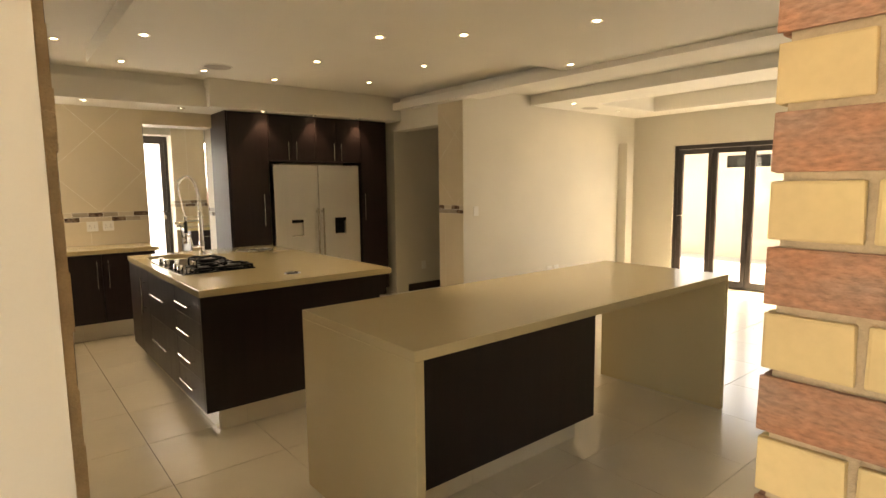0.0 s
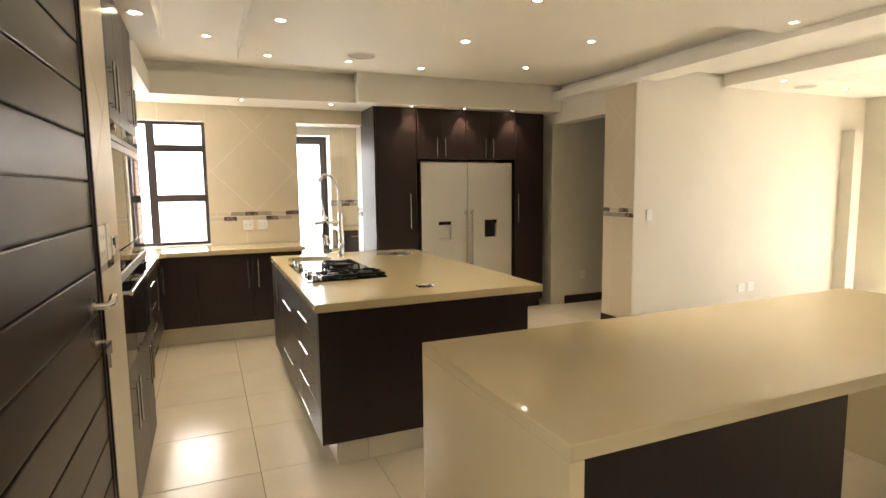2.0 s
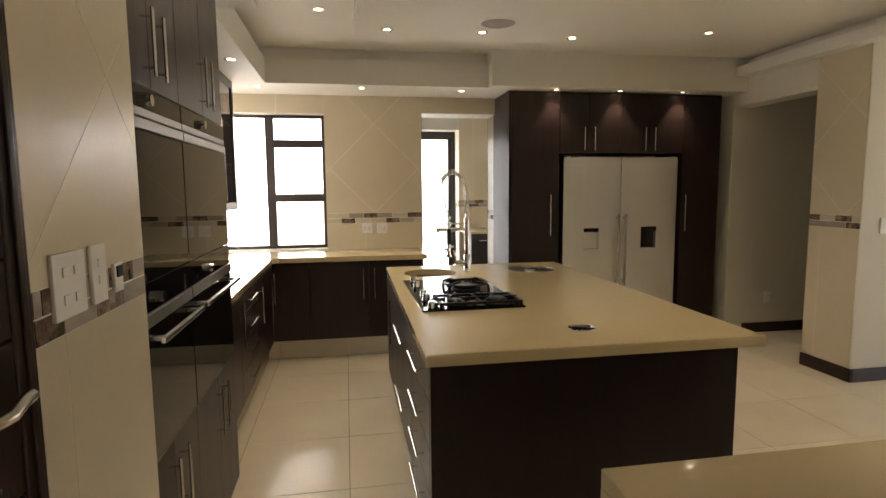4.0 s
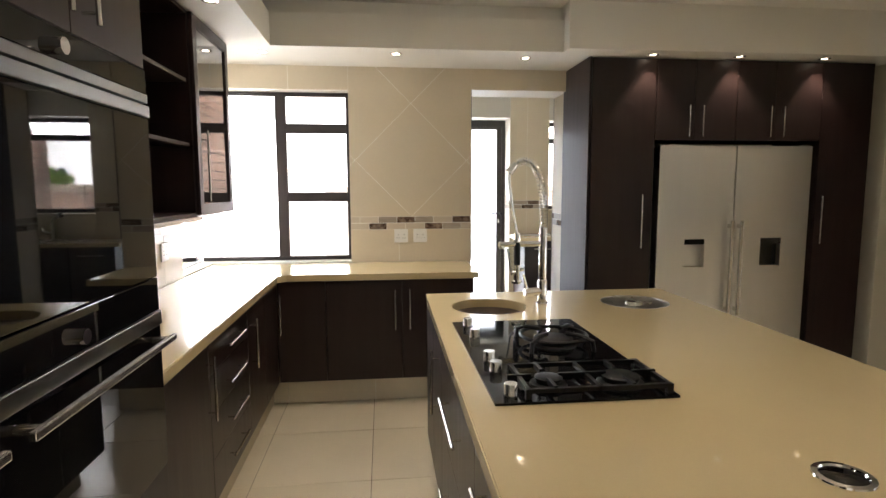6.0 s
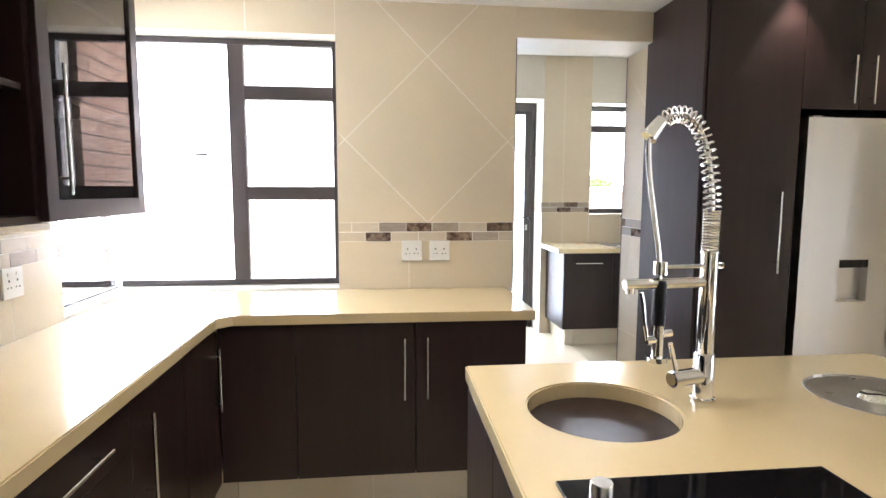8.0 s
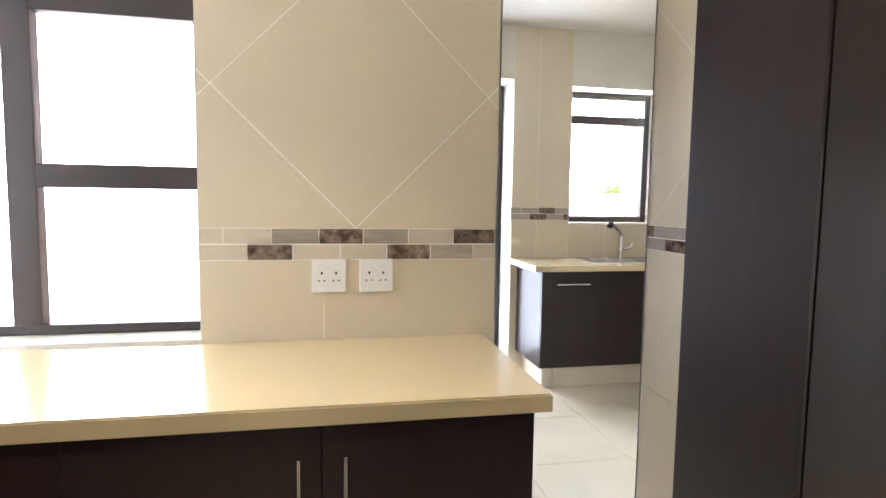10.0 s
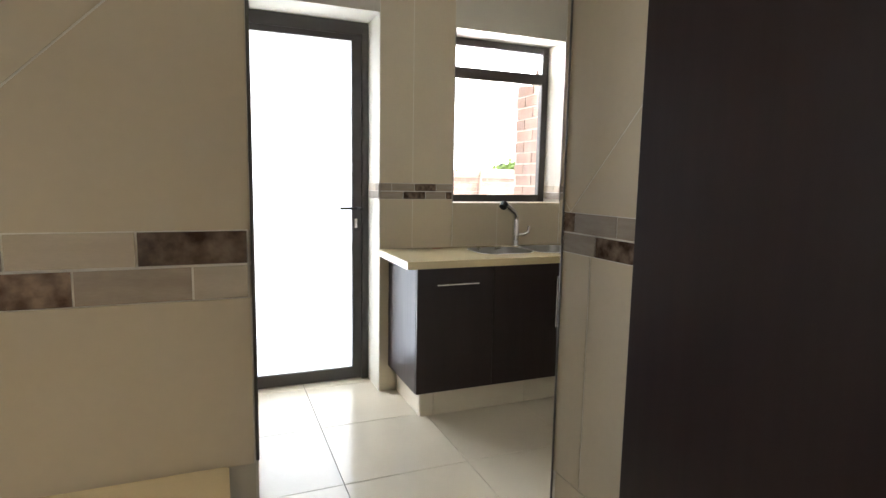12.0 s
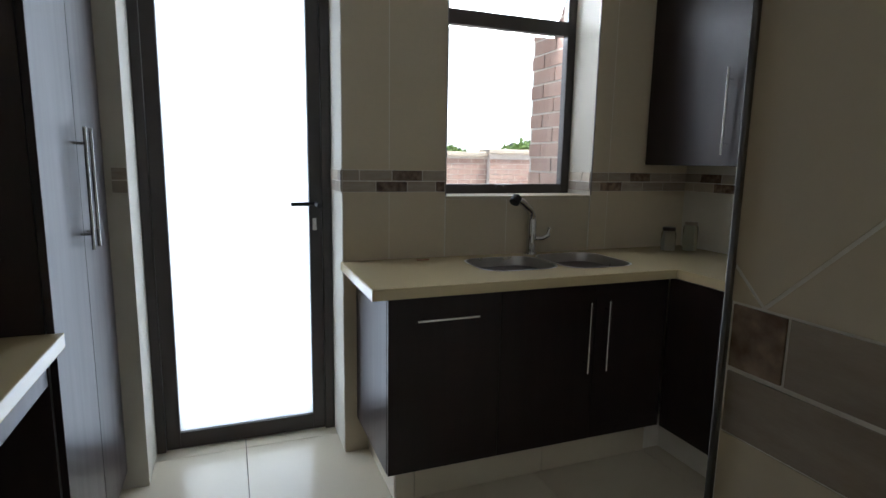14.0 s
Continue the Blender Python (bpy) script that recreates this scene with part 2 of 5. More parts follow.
def slab(outline, holes, z0, z1, bevel=0.004):
    """A flat stone top of any outline with holes through it."""
    bm = bmesh.new()
    edges = []
    for loop in [outline] + holes:
        vs = [bm.verts.new((x, y, z1)) for x, y in loop]
        edges += [bm.edges.new((a, b)) for a, b in zip(vs, vs[1:] + vs[:1])]
    bmesh.ops.triangle_fill(bm, use_beauty=True, use_dissolve=False, edges=edges)
    for f in bm.faces:
        if f.normal.z < 0:
            f.normal_flip()
    rim = [e for e in bm.edges if e.is_boundary]
    low = bmesh.ops.extrude_face_region(bm, geom=list(bm.faces))
    bmesh.ops.translate(bm, verts=[v for v in low["geom"] if isinstance(v, bmesh.types.BMVert)], vec=(0, 0, z0 - z1))
    bmesh.ops.recalc_face_normals(bm, faces=bm.faces)
    if bevel:
        top = [e for e in bm.edges if all(abs(v.co.z - z1) < 1e-5 for v in e.verts) and e.calc_face_angle(0) > 1]
        bmesh.ops.bevel(bm, geom=top, offset=bevel, segments=2, affect="EDGES")
    return bm


def circle(cx, cy, r, n=40):
    return [(cx + r * math.cos(2 * math.pi * k / n), cy + r * math.sin(2 * math.pi * k / n)) for k in range(n)]


def rounded(x0, y0, x1, y1, r, n=6):
    pts = []
    for cx, cy, a0 in ((x1 - r, y1 - r, 0), (x0 + r, y1 - r, 90), (x0 + r, y0 + r, 180), (x1 - r, y0 + r, 270)):
        pts += [(cx + r * math.cos(radians(a0 + 90 * k / n)), cy + r * math.sin(radians(a0 + 90 * k / n))) for k in range(n + 1)]
    return pts


def handle(parent, face, at, u0, u1, z0, z1, r=0.0052, stand=0.032):
    """A straight bar handle on a front. face: the way the front looks; at: its plane; upright when u0 == u1."""
    axis, sign = face[1], 1 if face[0] == "+" else -1
    def place(u, z, d):
        return (at + sign * d, u, z) if axis == "x" else (u, at + sign * d, z)
    bm = bmesh.new()
    add_rod(bm, place(u0, z0, stand), place(u1, z1, stand), r)
    for f in (0.13, 0.87):
        u, z = u0 + (u1 - u0) * f, z0 + (z1 - z0) * f
        add_rod(bm, place(u, z, 0), place(u, z, stand), r * 0.75)
    return part("handle", bm, SATIN, parent, "brushed steel bar handle", True)


def front(parent, name, face, at, u0, u1, z0, z1, mat=None, gap=0.0015, thick=0.018, label=""):
    """A door or drawer front, its outer face in the plane at."""
    sign = 1 if face[0] == "+" else -1
    a, b = sorted((at, at - sign * thick))
    u0, u1 = sorted((u0, u1))
    bm = box(a, u0 + gap, z0 + gap, b, u1 - gap, z1 - gap, 0.0015) if face[1] == "x" else box(u0 + gap, a, z0 + gap, u1 - gap, b, z1 - gap, 0.0015)
    return part(name, bm, mat or DARKWOOD, parent, label)


def clipped(poly, x0, y0, x1, y1):
    """A polygon cut to a rectangle."""
    for axis, limit, keep in ((0, x0, 1), (0, x1, -1), (1, y0, 1), (1, y1, -1)):
        out = []
        for a, b in zip(poly, poly[1:] + poly[:1]):
            ina, inb = keep * (a[axis] - limit) >= 0, keep * (b[axis] - limit) >= 0
            if ina:
                out.append(a)
            if ina != inb:
                s = (limit - a[axis]) / (b[axis] - a[axis])
                out.append((a[0] + s * (b[0] - a[0]), a[1] + s * (b[1] - a[1])))
        poly = out
        if len(poly) < 3:
            return []
    return poly


def wall_place(face, at, u, z, d):
    sign = 1 if face[0] == "+" else -1
    return (at + sign * d, u, z) if face[1] == "x" else (u, at + sign * d, z)


def tile_piece(parent, face, at, poly, mat, depth=0.005, name="tile"):
    bm = bmesh.new()
    low = [bm.verts.new(wall_place(face, at, u, z, -0.001)) for u, z in poly]
    top = [bm.verts.new(wall_place(face, at, u, z, depth)) for u, z in poly]
    bm.faces.new(top)
    n = len(poly)
    for k in range(n):
        bm.faces.new((low[k], low[(k + 1) % n], top[(k + 1) % n], top[k]))
    bmesh.ops.recalc_face_normals(bm, faces=bm.faces)
    return part(name, bm, mat, parent)


def grout_bed(parent, face, at, u0, u1, z0, z1):
    """The grout that fills the joints almost flush."""
    p, q = wall_place(face, at, u0, z0, 0.0005), wall_place(face, at, u1, z1, 0.0043)
    return part("grout", box(*p, *q), GROUT, parent)


def mosaic(parent, face, at, u0, u1, seed, rows=None, up=0.0):
    """Two rows of small marble and travertine bricks; rows: the ends and kinds, where they are known."""
    rng = random.Random(seed)
    grout_bed(parent, face, at, u0, u1, 1.170 + up, 1.270 + up)
    bands = ((1.172 + up, 1.218 + up), (1.222 + up, 1.268 + up))
    if rows:
        kinds = {"d": MARBLE, "t": TRAVER, "c": CREAMST}
        for (za, zb), ends in zip(bands, rows):
            a = u0
            for b, kind in ends:
                tile_piece(parent, face, at, [(a, za), (b - 0.003, za), (b - 0.003, zb), (a, zb)], kinds[kind], 0.006, "mosaic_tile")
                a = b
        return
    for row, (za, zb) in enumerate(bands):
        u = u0 - (0.07 if row else 0.02)
        last = None
        while u < u1:
            length = rng.choice((0.135, 0.14, 0.14, 0.145))
            a, b = max(u, u0), min(u + length - 0.003, u1)
            mat = rng.choice([m for m in (MARBLE, TRAVER, CREAMST, TRAVER, CREAMST) if m is not last or m is not MARBLE])
            last = mat
            if b - a > 0.01:
                tile_piece(parent, face, at, [(a, za), (b, za), (b, zb), (a, zb)], mat, 0.006, "mosaic_tile")
            u += length


def diamonds(parent, face, at, u0, u1, z0, z1, centre_u, base_z, side=0.6, gap=0.0021):
    """Large tiles laid on the diagonal above the band."""
    h = side / math.sqrt(2)
    grout_bed(parent, face, at, u0, u1, z0, z1)
    for i in range(-8, 9):
        for j in range(-1, 5):
            cu = centre_u + i * h
            cz = base_z + h + j * h
            if (i + j) % 2:
                continue
            g = h - gap
            poly = clipped([(cu - g, cz), (cu, cz - g), (cu + g, cz), (cu, cz + g)], u0, z0, u1, z1)
            if poly:
                tile_piece(parent, face, at, poly, WALLTILE)


def tile_row(parent, face, at, u0, u1, z0, z1, start, pitch=0.6):
    u = start
    grout_bed(parent, face, at, u0, u1, z0, z1)
    while u < u1:
        a, b = max(u, u0) + 0.0015, min(u + pitch, u1) - 0.0015
        if b - a > 0.01:
            tile_piece(parent, face, at, [(a, z0), (b, z0), (b, z1), (a, z1)], WALLTILE)
        u += pitch


# ---- large structure ----
floor = piece("floor", box(-1.9, -2.2, -0.06, 8.8, 10.50, -0.006), FLOORGROUT, "large cream polished floor tiles with thin brown joints", "floor")

NW = 7.70
wall_west = piece("wall_west", boxes((-0.22, 3.7, 0, 0, 7.10, 2.95), (-0.22, 7.10, 0, 0, 8.0, 0.93), (-0.22, 7.10, 2.21, 0, 8.0, 2.95)), PAINT, "cream kitchen side wall with a tiled splashback", "wall")
wall_switch = piece("wall_switch", boxes((0.45, 3.30, 0, 0.685, 3.832, 2.95), (0.0, 3.70, 0, 0.45, 3.832, 2.95), (0.40, 2.07, 0, 0.62, 3.30, 2.95)), PAINT,
                    "beige tiled wall with light switches beside the oven tower", "wall")
wall_entry = piece("wall_entry", box(-1.7, 1.87, 0, 0.658, 2.07, 2.95), PAINT, "smooth cream plastered wall beside the entrance", "wall")
wall_north = piece("wall_north", boxes((0, NW, 0, 1.035, 8.0, 0.93), (0, NW, 2.21, 1.035, 8.0, 2.95), (1.035, NW, 0, 1.957, 8.0, 2.95),
                   (1.957, NW, 2.225, 2.714, 8.012, 2.95), (2.714, NW, 0, 4.97, 8.012, 2.95)), PAINT,
                   "beige tiled kitchen wall with a window and an open passage", "wall")
PX = 4.97
wall_passage = piece("wall_passage", boxes((PX, 5.76, 0, 5.17, 6.22, 2.95), (PX, 6.22, 2.26, 5.17, 7.20, 2.95), (PX, 7.20, 0, 5.17, 8.0, 2.95)), PAINT,
                     "cream pier and lintel round an open passage", "wall")
wall_passage_far = piece("wall_passage_far", boxes((5.17, 7.20, 0, 8.6, 7.40, 2.6), (7.4, 5.96, 0, 7.6, 7.20, 2.6)), PAINT, "dim cream wall of the side passage", "wall")
wall_dining = piece("wall_dining", boxes((5.17, 5.76, 0, 8.6, 5.96, 2.95), (8.18, 5.61, 0, 8.34, 5.76, 2.12)), PAINT, "plain cream dining room wall with a shallow nib", "wall")
wall_east = piece("wall_east", boxes((8.6, 5.09, 0, 8.8, 5.96, 2.95), (8.6, 1.95, 2.06, 8.8, 5.09, 2.95), (8.6, -2.2, 0, 8.8, 1.95, 2.95)), PAINT,
                  "cream wall with a wide folding door", "wall")
# The entrance stretch is added out of view to block light from the south.
wall_south = piece("wall_south", boxes((1.402, -2.2, 0, 8.6, -2.0, 2.95), (-1.9, -1.4, 0, 1.40, -1.2, 2.95)), PAINT, "plain cream unseen walls added behind the dining room and the entrance", "wall")
wall_scullery_west = piece("wall_scullery_west", box(1.08, 8.0, 0, 1.30, 10.50, 2.95), PAINT, "plain scullery side wall", "wall")
SN = 10.16
wall_scullery_north = piece("wall_scullery_north", boxes((1.30, SN, 0, 2.01, 10.50, 2.95), (2.01, SN, 2.33, 2.836, 10.50, 2.95), (2.836, SN, 0, 3.325, 10.50, 2.95),
                            (3.325, SN, 0, 4.14, 10.50, 1.205), (3.325, SN, 2.30, 4.14, 10.50, 2.95), (4.14, SN, 0, 4.98, 10.50, 2.95)), PAINT,
                            "cream scullery wall with a glazed door and a window", "wall")
wall_scullery_east = piece("wall_scullery_east", box(4.78, 8.0, 0, 4.98, SN, 2.95), PAINT, "cream scullery end wall", "wall")

ZL, ZP, ZR = 2.38, 2.56, 2.68
ceiling = piece("ceiling", boxes(
    (0, 5.2, ZL, 0.59, 7.13, 2.585), (0, 7.13, ZL, 2.49, NW, 2.585), (2.49, 7.02, ZL, PX, NW, ZR), (-0.22, 2.07, ZL, 0.82, 5.2, 2.95),
    (0, 5.2, 2.585, 0.53, NW, ZR), (0.53, 7.19, 2.585, 2.49, NW, ZR), 
    # The entrance boxes run back unseen to y -1.2, closing out sky from above.
    (0, 5.2, ZR, 0.59, NW, 2.95), (0.59, 4.19, ZR, PX, NW, 2.95), (1.305, 4.19, ZP, 3.06, 6.32, ZR), (0.59, -0.4, ZP, 4.84, 4.19, 2.95), (-1.7, -1.2, ZP, 0.59, 1.87, 2.95), (0.59, -1.2, ZP, 1.402, -0.4, 2.95), (1.402, -2.0, ZP, 4.84, -0.4, 2.95),
    (4.84, 4.19, 2.51, PX, 7.02, 2.60), (4.84, -2.0, 2.51, PX, 4.19, 2.95), (PX, -2.0, 2.535, 5.25, 5.76, 2.95), (5.25, -2.0, 2.66, 6.15, 5.76, 2.95),
    (6.15, 5.15, 2.53, 8.6, 5.76, 2.95), (6.15, -2.0, 2.53, 6.75, 5.15, 2.95), (8.1, -2.0, 2.53, 8.6, 5.15, 2.95), (6.75, -2.0, 2.53, 8.1, 1.2, 2.95),
    (6.75, 1.2, 2.74, 8.1, 5.15, 2.95), bevel=0.002), CEIL, "white stepped plaster ceiling with recessed trays", "ceiling")
ceiling_scullery = piece("ceiling_scullery", box(1.30, 8.0, 2.74, 4.78, SN, 2.95), CEIL, "plain white scullery ceiling", "ceiling")
ceiling_passage = piece("ceiling_passage", box(5.17, 5.96, 2.45, 7.4, 7.20, 2.6), CEIL, "plain white passage ceiling", "ceiling")
roof = piece("roof_slab", box(-2.1, -2.4, 2.951, 9.0, 10.7, 3.2), CEIL, "flat roof slab over the house", "roof")


def window_frame(name, face, at, u0, u1, z0, z1, uprights, bars, label, pane_mat=GLASS, thick=0.045, deep=0.05, side=None, jambs=(True, True)):
    """A frame with uprights and (u-range) bars; panes between. at: the plane of its room side."""
    sign = 1 if face[0] == "+" else -1
    centre = (at, (u0 + u1) / 2, z0) if face[1] == "x" else ((u0 + u1) / 2, at, z0)
    w = thing(name, centre, label, "window", "", "structure")
    def beam(a, b, c, d, dep=deep, off=0.0):
        p, q = sorted((at + sign * -off, at - sign * (dep + off)))
        return box(p, a, c, q, b, d, 0.003) if face[1] == "x" else box(a, p, c, b, q, d, 0.003)
    fr = bmesh.new()
    slim = thick if side is None else side
    sides = [r for r, keep in zip(((u0, u0 + slim, z0, z1), (u1 - thick, u1, z0, z1)), jambs) if keep]
    for a, b, c, d in sides + [(u0 + slim, u1 - thick, z0, z0 + thick), (u0 + slim, u1 - thick, z1 - thick, z1)]:
        p, q = sorted((at, at - sign * deep))
        add_box(fr, *((p, a, c, q, b, d) if face[1] == "x" else (a, p, c, b, q, d)))
    bmesh.ops.bevel(fr, geom=list(fr.edges), offset=0.003, segments=1, affect="EDGES")
    part("window_frame", fr, ALU, w, "dark bronze aluminium frame")
    for u in uprights:
        part("mullion", beam(u - 0.04, u + 0.04, z0 + thick, z1 - thick), ALU, w)
    for a, b, z in bars:
        part("transom", beam(a, b, z - 0.036, z + 0.036), ALU, w)
    us = [u0 + slim] + [v for u in uprights for v in (u - 0.04, u + 0.04)] + [u1 - thick]
    for a, b in zip(us[::2], us[1::2]):
        zs = [z0 + thick] + [v for p, q, z in sorted(bars, key=lambda t: t[2]) if p < (a + b) / 2 < q for v in (z - 0.03, z + 0.03)] + [z1 - thick]
        for c, d in zip(zs[::2], zs[1::2]):
            g = part("pane", beam(a - 0.004, b + 0.004, c - 0.004, d + 0.004, 0.005, deep * 0.45), pane_mat, w)
            g.visible_shadow = False
    return w


window_1 = window_frame("window_1", "-y", 7.82, -0.10, 1.035, 0.932, 2.208, [0.515], [(0.555, 1.005, 1.42), (0.555, 1.005, 1.94)], "dark aluminium kitchen window burnt out by daylight", thick=0.03, side=0.004, jambs=(False, True))
window_2 = window_frame("window_2", "+x", -0.10, 7.10, 7.82, 0.932, 2.208, [], [], "frameless corner window beside the worktop", thick=0.008, jambs=(True, False))
window_3 = window_frame("window_3", "-y", 10.36, 3.325, 4.14, 1.207, 2.298, [], [(3.37, 4.095, 2.075)], "dark aluminium scullery window over the sink", thick=0.05)
part("latch", boxes((3.68, 10.335, 1.24, 3.78, 10.36, 1.255), (3.71, 10.32, 1.243, 3.72, 10.34, 1.251)), ALU, window_3)
part("latch", rods(((0.30, 7.815, 1.62), (0.37, 7.795, 1.62), 0.007)), ALU, window_1)
for k, (a, b, c, d, lab) in enumerate(((3.327, SN - 0.006, 4.138, 10.36, "white glazed window sill"),)):
    piece("window_sill", box(a, b, 1.195, c, d, 1.2085, 0.002), WALLTILE, lab, "window sill")

# glazed scullery door
door_1 = thing("door_1", (2.42, 10.460, 0), "closed dark aluminium door with one frosted glass pane", "door", "", "structure")
part("door_frame", boxes((2.011, 10.420, 0, 2.05, 10.490, 2.328), (2.79, 10.420, 0, 2.835, 10.490, 2.328), (2.05, 10.420, 2.25, 2.79, 10.490, 2.328), bevel=0.003), ALU, door_1)
part("door_stile", boxes((2.052, 10.430, 0.006, 2.112, 10.475, 2.278), (2.729, 10.430, 0.006, 2.789, 10.475, 2.278), (2.112, 10.430, 0.006, 2.729, 10.475, 0.085),
     (2.112, 10.430, 2.215, 2.729, 10.475, 2.278), bevel=0.003), ALU, door_1)
g = part("pane", box(2.108, 10.448, 0.081, 2.733, 10.456, 2.219), FROST, door_1, "frosted glass glowing with daylight")
g.visible_shadow = False
part("handle", rods(((2.758, 10.430, 1.16), (2.758, 10.29, 1.16), 0.011), ((2.758, 10.382, 1.16), (2.64, 10.382, 1.16), 0.009)), IRON, door_1, "black lever handle", True)
part("keyhole", boxes((2.742, 10.424, 1.03, 2.762, 10.432, 1.09), bevel=0.002), SATIN, door_1)

# folding dining door
door_2 = thing("door_2", (8.7, 3.52, 0), "dark aluminium folding door with tall clear panes", "door", "", "structure")
part("door_frame", boxes((8.64, 1.95, 0, 8.74, 2.0, 2.058), (8.64, 5.04, 0, 8.74, 5.09, 2.058), (8.64, 2.0, 2.0, 8.74, 5.04, 2.058), (8.64, 2.0, 0, 8.74, 5.04, 0.03), bevel=0.003), ALU, door_2)
for k in range(6):
    y0 = 2.0 + k * 3.04 / 6
    y1 = y0 + 3.04 / 6
    leaf = part("door_leaf", boxes((8.66, y0 + 0.003, 0.035, 8.71, y0 + 0.065, 1.995), (8.66, y1 - 0.065, 0.035, 8.71, y1 - 0.003, 1.995),
                (8.66, y0 + 0.065, 0.035, 8.71, y1 - 0.065, 0.11), (8.66, y0 + 0.065, 1.925, 8.71, y1 - 0.065, 1.995), bevel=0.003), ALU, door_2)
    g = part("pane", box(8.682, y0 + 0.06, 0.105, 8.688, y1 - 0.06, 1.93), GLASS, leaf)
    g.visible_shadow = False
    if k == 5:
        part("handle", rods(((8.66, y1 - 0.035, 1.02), (8.61, y1 - 0.035, 1.02), 0.01), ((8.612, y1 - 0.035, 1.02), (8.612, y1 - 0.14, 1.02), 0.008)), SATIN, leaf, "steel lever handle", True)

# brick pier with a face of alternating headers and stretchers
brick_pier = tagged(part("brick_pier", box(1.402, -2.0, 0, 1.612, 1.083, 2.95), MORTAR), "brick pier of red and yellow bricks with raked joints", "brick wall", "", "structure")

# skirtings
def skirting(x0, y0, x1, y1):
    return piece("baseboard", box(x0, y0, 0.0, x1, y1, 0.105, 0.008), DOORWOOD, "dark stained timber skirting board", "skirting")


skirting(PX - 0.018, 5.742, PX, 6.22)
skirting(PX, 5.742, 5.75, 5.76)
skirting(5.75, 5.748, 8.18, 5.76)
skirting(5.17, 7.182, 7.4, 7.20)
skirting(8.582, 5.09, 8.6, 5.76)

# outside
ground = piece("ground", box(-600, -600, -0.5, 600, 600, -0.12), PAVING, "pale concrete paving around the house", "ground")


# ---- kitchen things ----
def cabinet(name, x0, y0, z0, x1, y1, z1, label, group="", mat=None):
    c = thing(name, ((x0 + x1) / 2, (y0 + y1) / 2, z0), label, "cabinet", group)
    part("body", box(x0, y0, z0, x1, y1, z1, 0.001), mat or DARKWOOD, c)
    return c


T, ZC, KICK = 0.92, 0.878, 0.145
# island
ISX0, ISX1, ISY0, ISY1 = 1.505, 2.762, 4.205, 6.34
island_top = thing("island_worktop", (2.15, 5.25, ZC), "cream polished stone island worktop", "worktop")
part("slab", slab([(1.48, 4.13), (2.82, 4.13), (2.82, 6.372), (1.502, 6.372)], [circle(1.78, 6.02, 0.178), circle(2.515, 6.03, 0.16)], ZC, T), STONE, island_top)
for (cx, cy, r, lab) in ((1.78, 6.02, 0.182, "round undermounted steel sink"), (2.515, 6.03, 0.165, "round steel prep bowl with a lid in the worktop")):
    s = thing("sink", (cx, cy, ZC - 0.17), lab, "sink")
    if r > 0.17:
        part("bowl", lathe((cx, cy, ZC), [(r + 0.02, -0.001), (r, -0.001), (r - 0.004, -0.02), (r - 0.012, -0.13), (r - 0.05, -0.16), (0.03, -0.168), (0.028, -0.174), (0.0005, -0.174)]), SINKSTEEL, s, "", True)
        part("drain", lathe((cx, cy, ZC - 0.168), [(0.04, 0.001), (0.038, 0.005), (0.02, 0.004), (0.0005, 0.004)], 24), CHROME, s, "", True)
    else:
        part("rim", lathe((cx, cy, T), [(r + 0.001, -0.002), (r - 0.002, 0.0015), (r - 0.006, 0.0015), (r - 0.008, -0.004)]), SINKSTEEL, s, "", True)
        part("lid", lathe((cx, cy, T), [(r - 0.0085, -0.003), (r - 0.02, -0.002), (r - 0.03, -0.006), (0.07, -0.010), (0.0005, -0.010)]), SINKSTEEL, s, "dull steel lid", True)
        part("knob", lathe((cx, cy, T), [(0.045, -0.0095), (0.040, 0.0), (0.034, 0.004), (0.0005, 0.006)], 28), CHROME, s, "low chrome knob", True)
    s.location.z = ZC - 0.174 if r > 0.17 else T - 0.02
    for ch in s.children:
        ch.location.z = -(s.location.z - (ZC - 0.17))

# left side of the island: drawer stack, wide drawers, door
def drawer_unit(y0, y1, rows, label):
    c = cabinet("island_cabinet", ISX0 + 0.018, y0, KICK, (ISX0 + ISX1) / 2, y1, ZC, label, "island cabinets")
    for z0, z1, hz in rows:
        d = front(c, "drawer_front", "-x", ISX0, y0, y1, z0, z1)
        m, half = (y0 + y1) / 2, (0.145 if y1 - y0 < 0.6 else 0.2)
        handle(d, "-x", ISX0, m - half, m + half, hz, hz)
    return c


drawer_unit(4.24, 4.80, [(0.70, ZC, 0.78), (0.515, 0.70, 0.60), (0.335, 0.515, 0.425), (KICK, 0.335, 0.255)], "dark wenge island cabinet with four drawers")
drawer_unit(4.80, 5.60, [(0.52, ZC, 0.715), (KICK, 0.52, 0.36)], "dark wenge island cabinet with two deep drawers")
c = cabinet("island_cabinet", ISX0 + 0.018, 5.60, KICK, (ISX0 + ISX1) / 2, ISY1, ZC, "dark wenge island cabinet with a door", "island cabinets")
for a, b, hy in ((5.60, 5.97, 5.70), (5.97, 6.34, 6.24)):
    d = front(c, "door", "-x", ISX0, a, b, KICK, ZC)
    if a < 5.7:
        handle(d, "-x", ISX0, 5.72, 5.72, 0.52, 0.80)
c = cabinet("island_cabinet", (ISX0 + ISX1) / 2 + 0.001, 4.24, KICK, ISX1, ISY1, ZC, "plain dark wenge back half of the island", "island cabinets")
piece("island_end_panel", box(ISX0, ISY0, KICK, ISX1, 4.238, ZC - 0.001, 0.002), DARKWOOD, "plain dark wenge end panel of the island", "panel", "object")
pl = thing("plinth", (2.1, 5.2, 0), "cream tiled plinth under the island", "plinth")
part("core", box(1.60, 4.265, 0, 2.64, 6.25, KICK - 0.001), GROUT, pl)
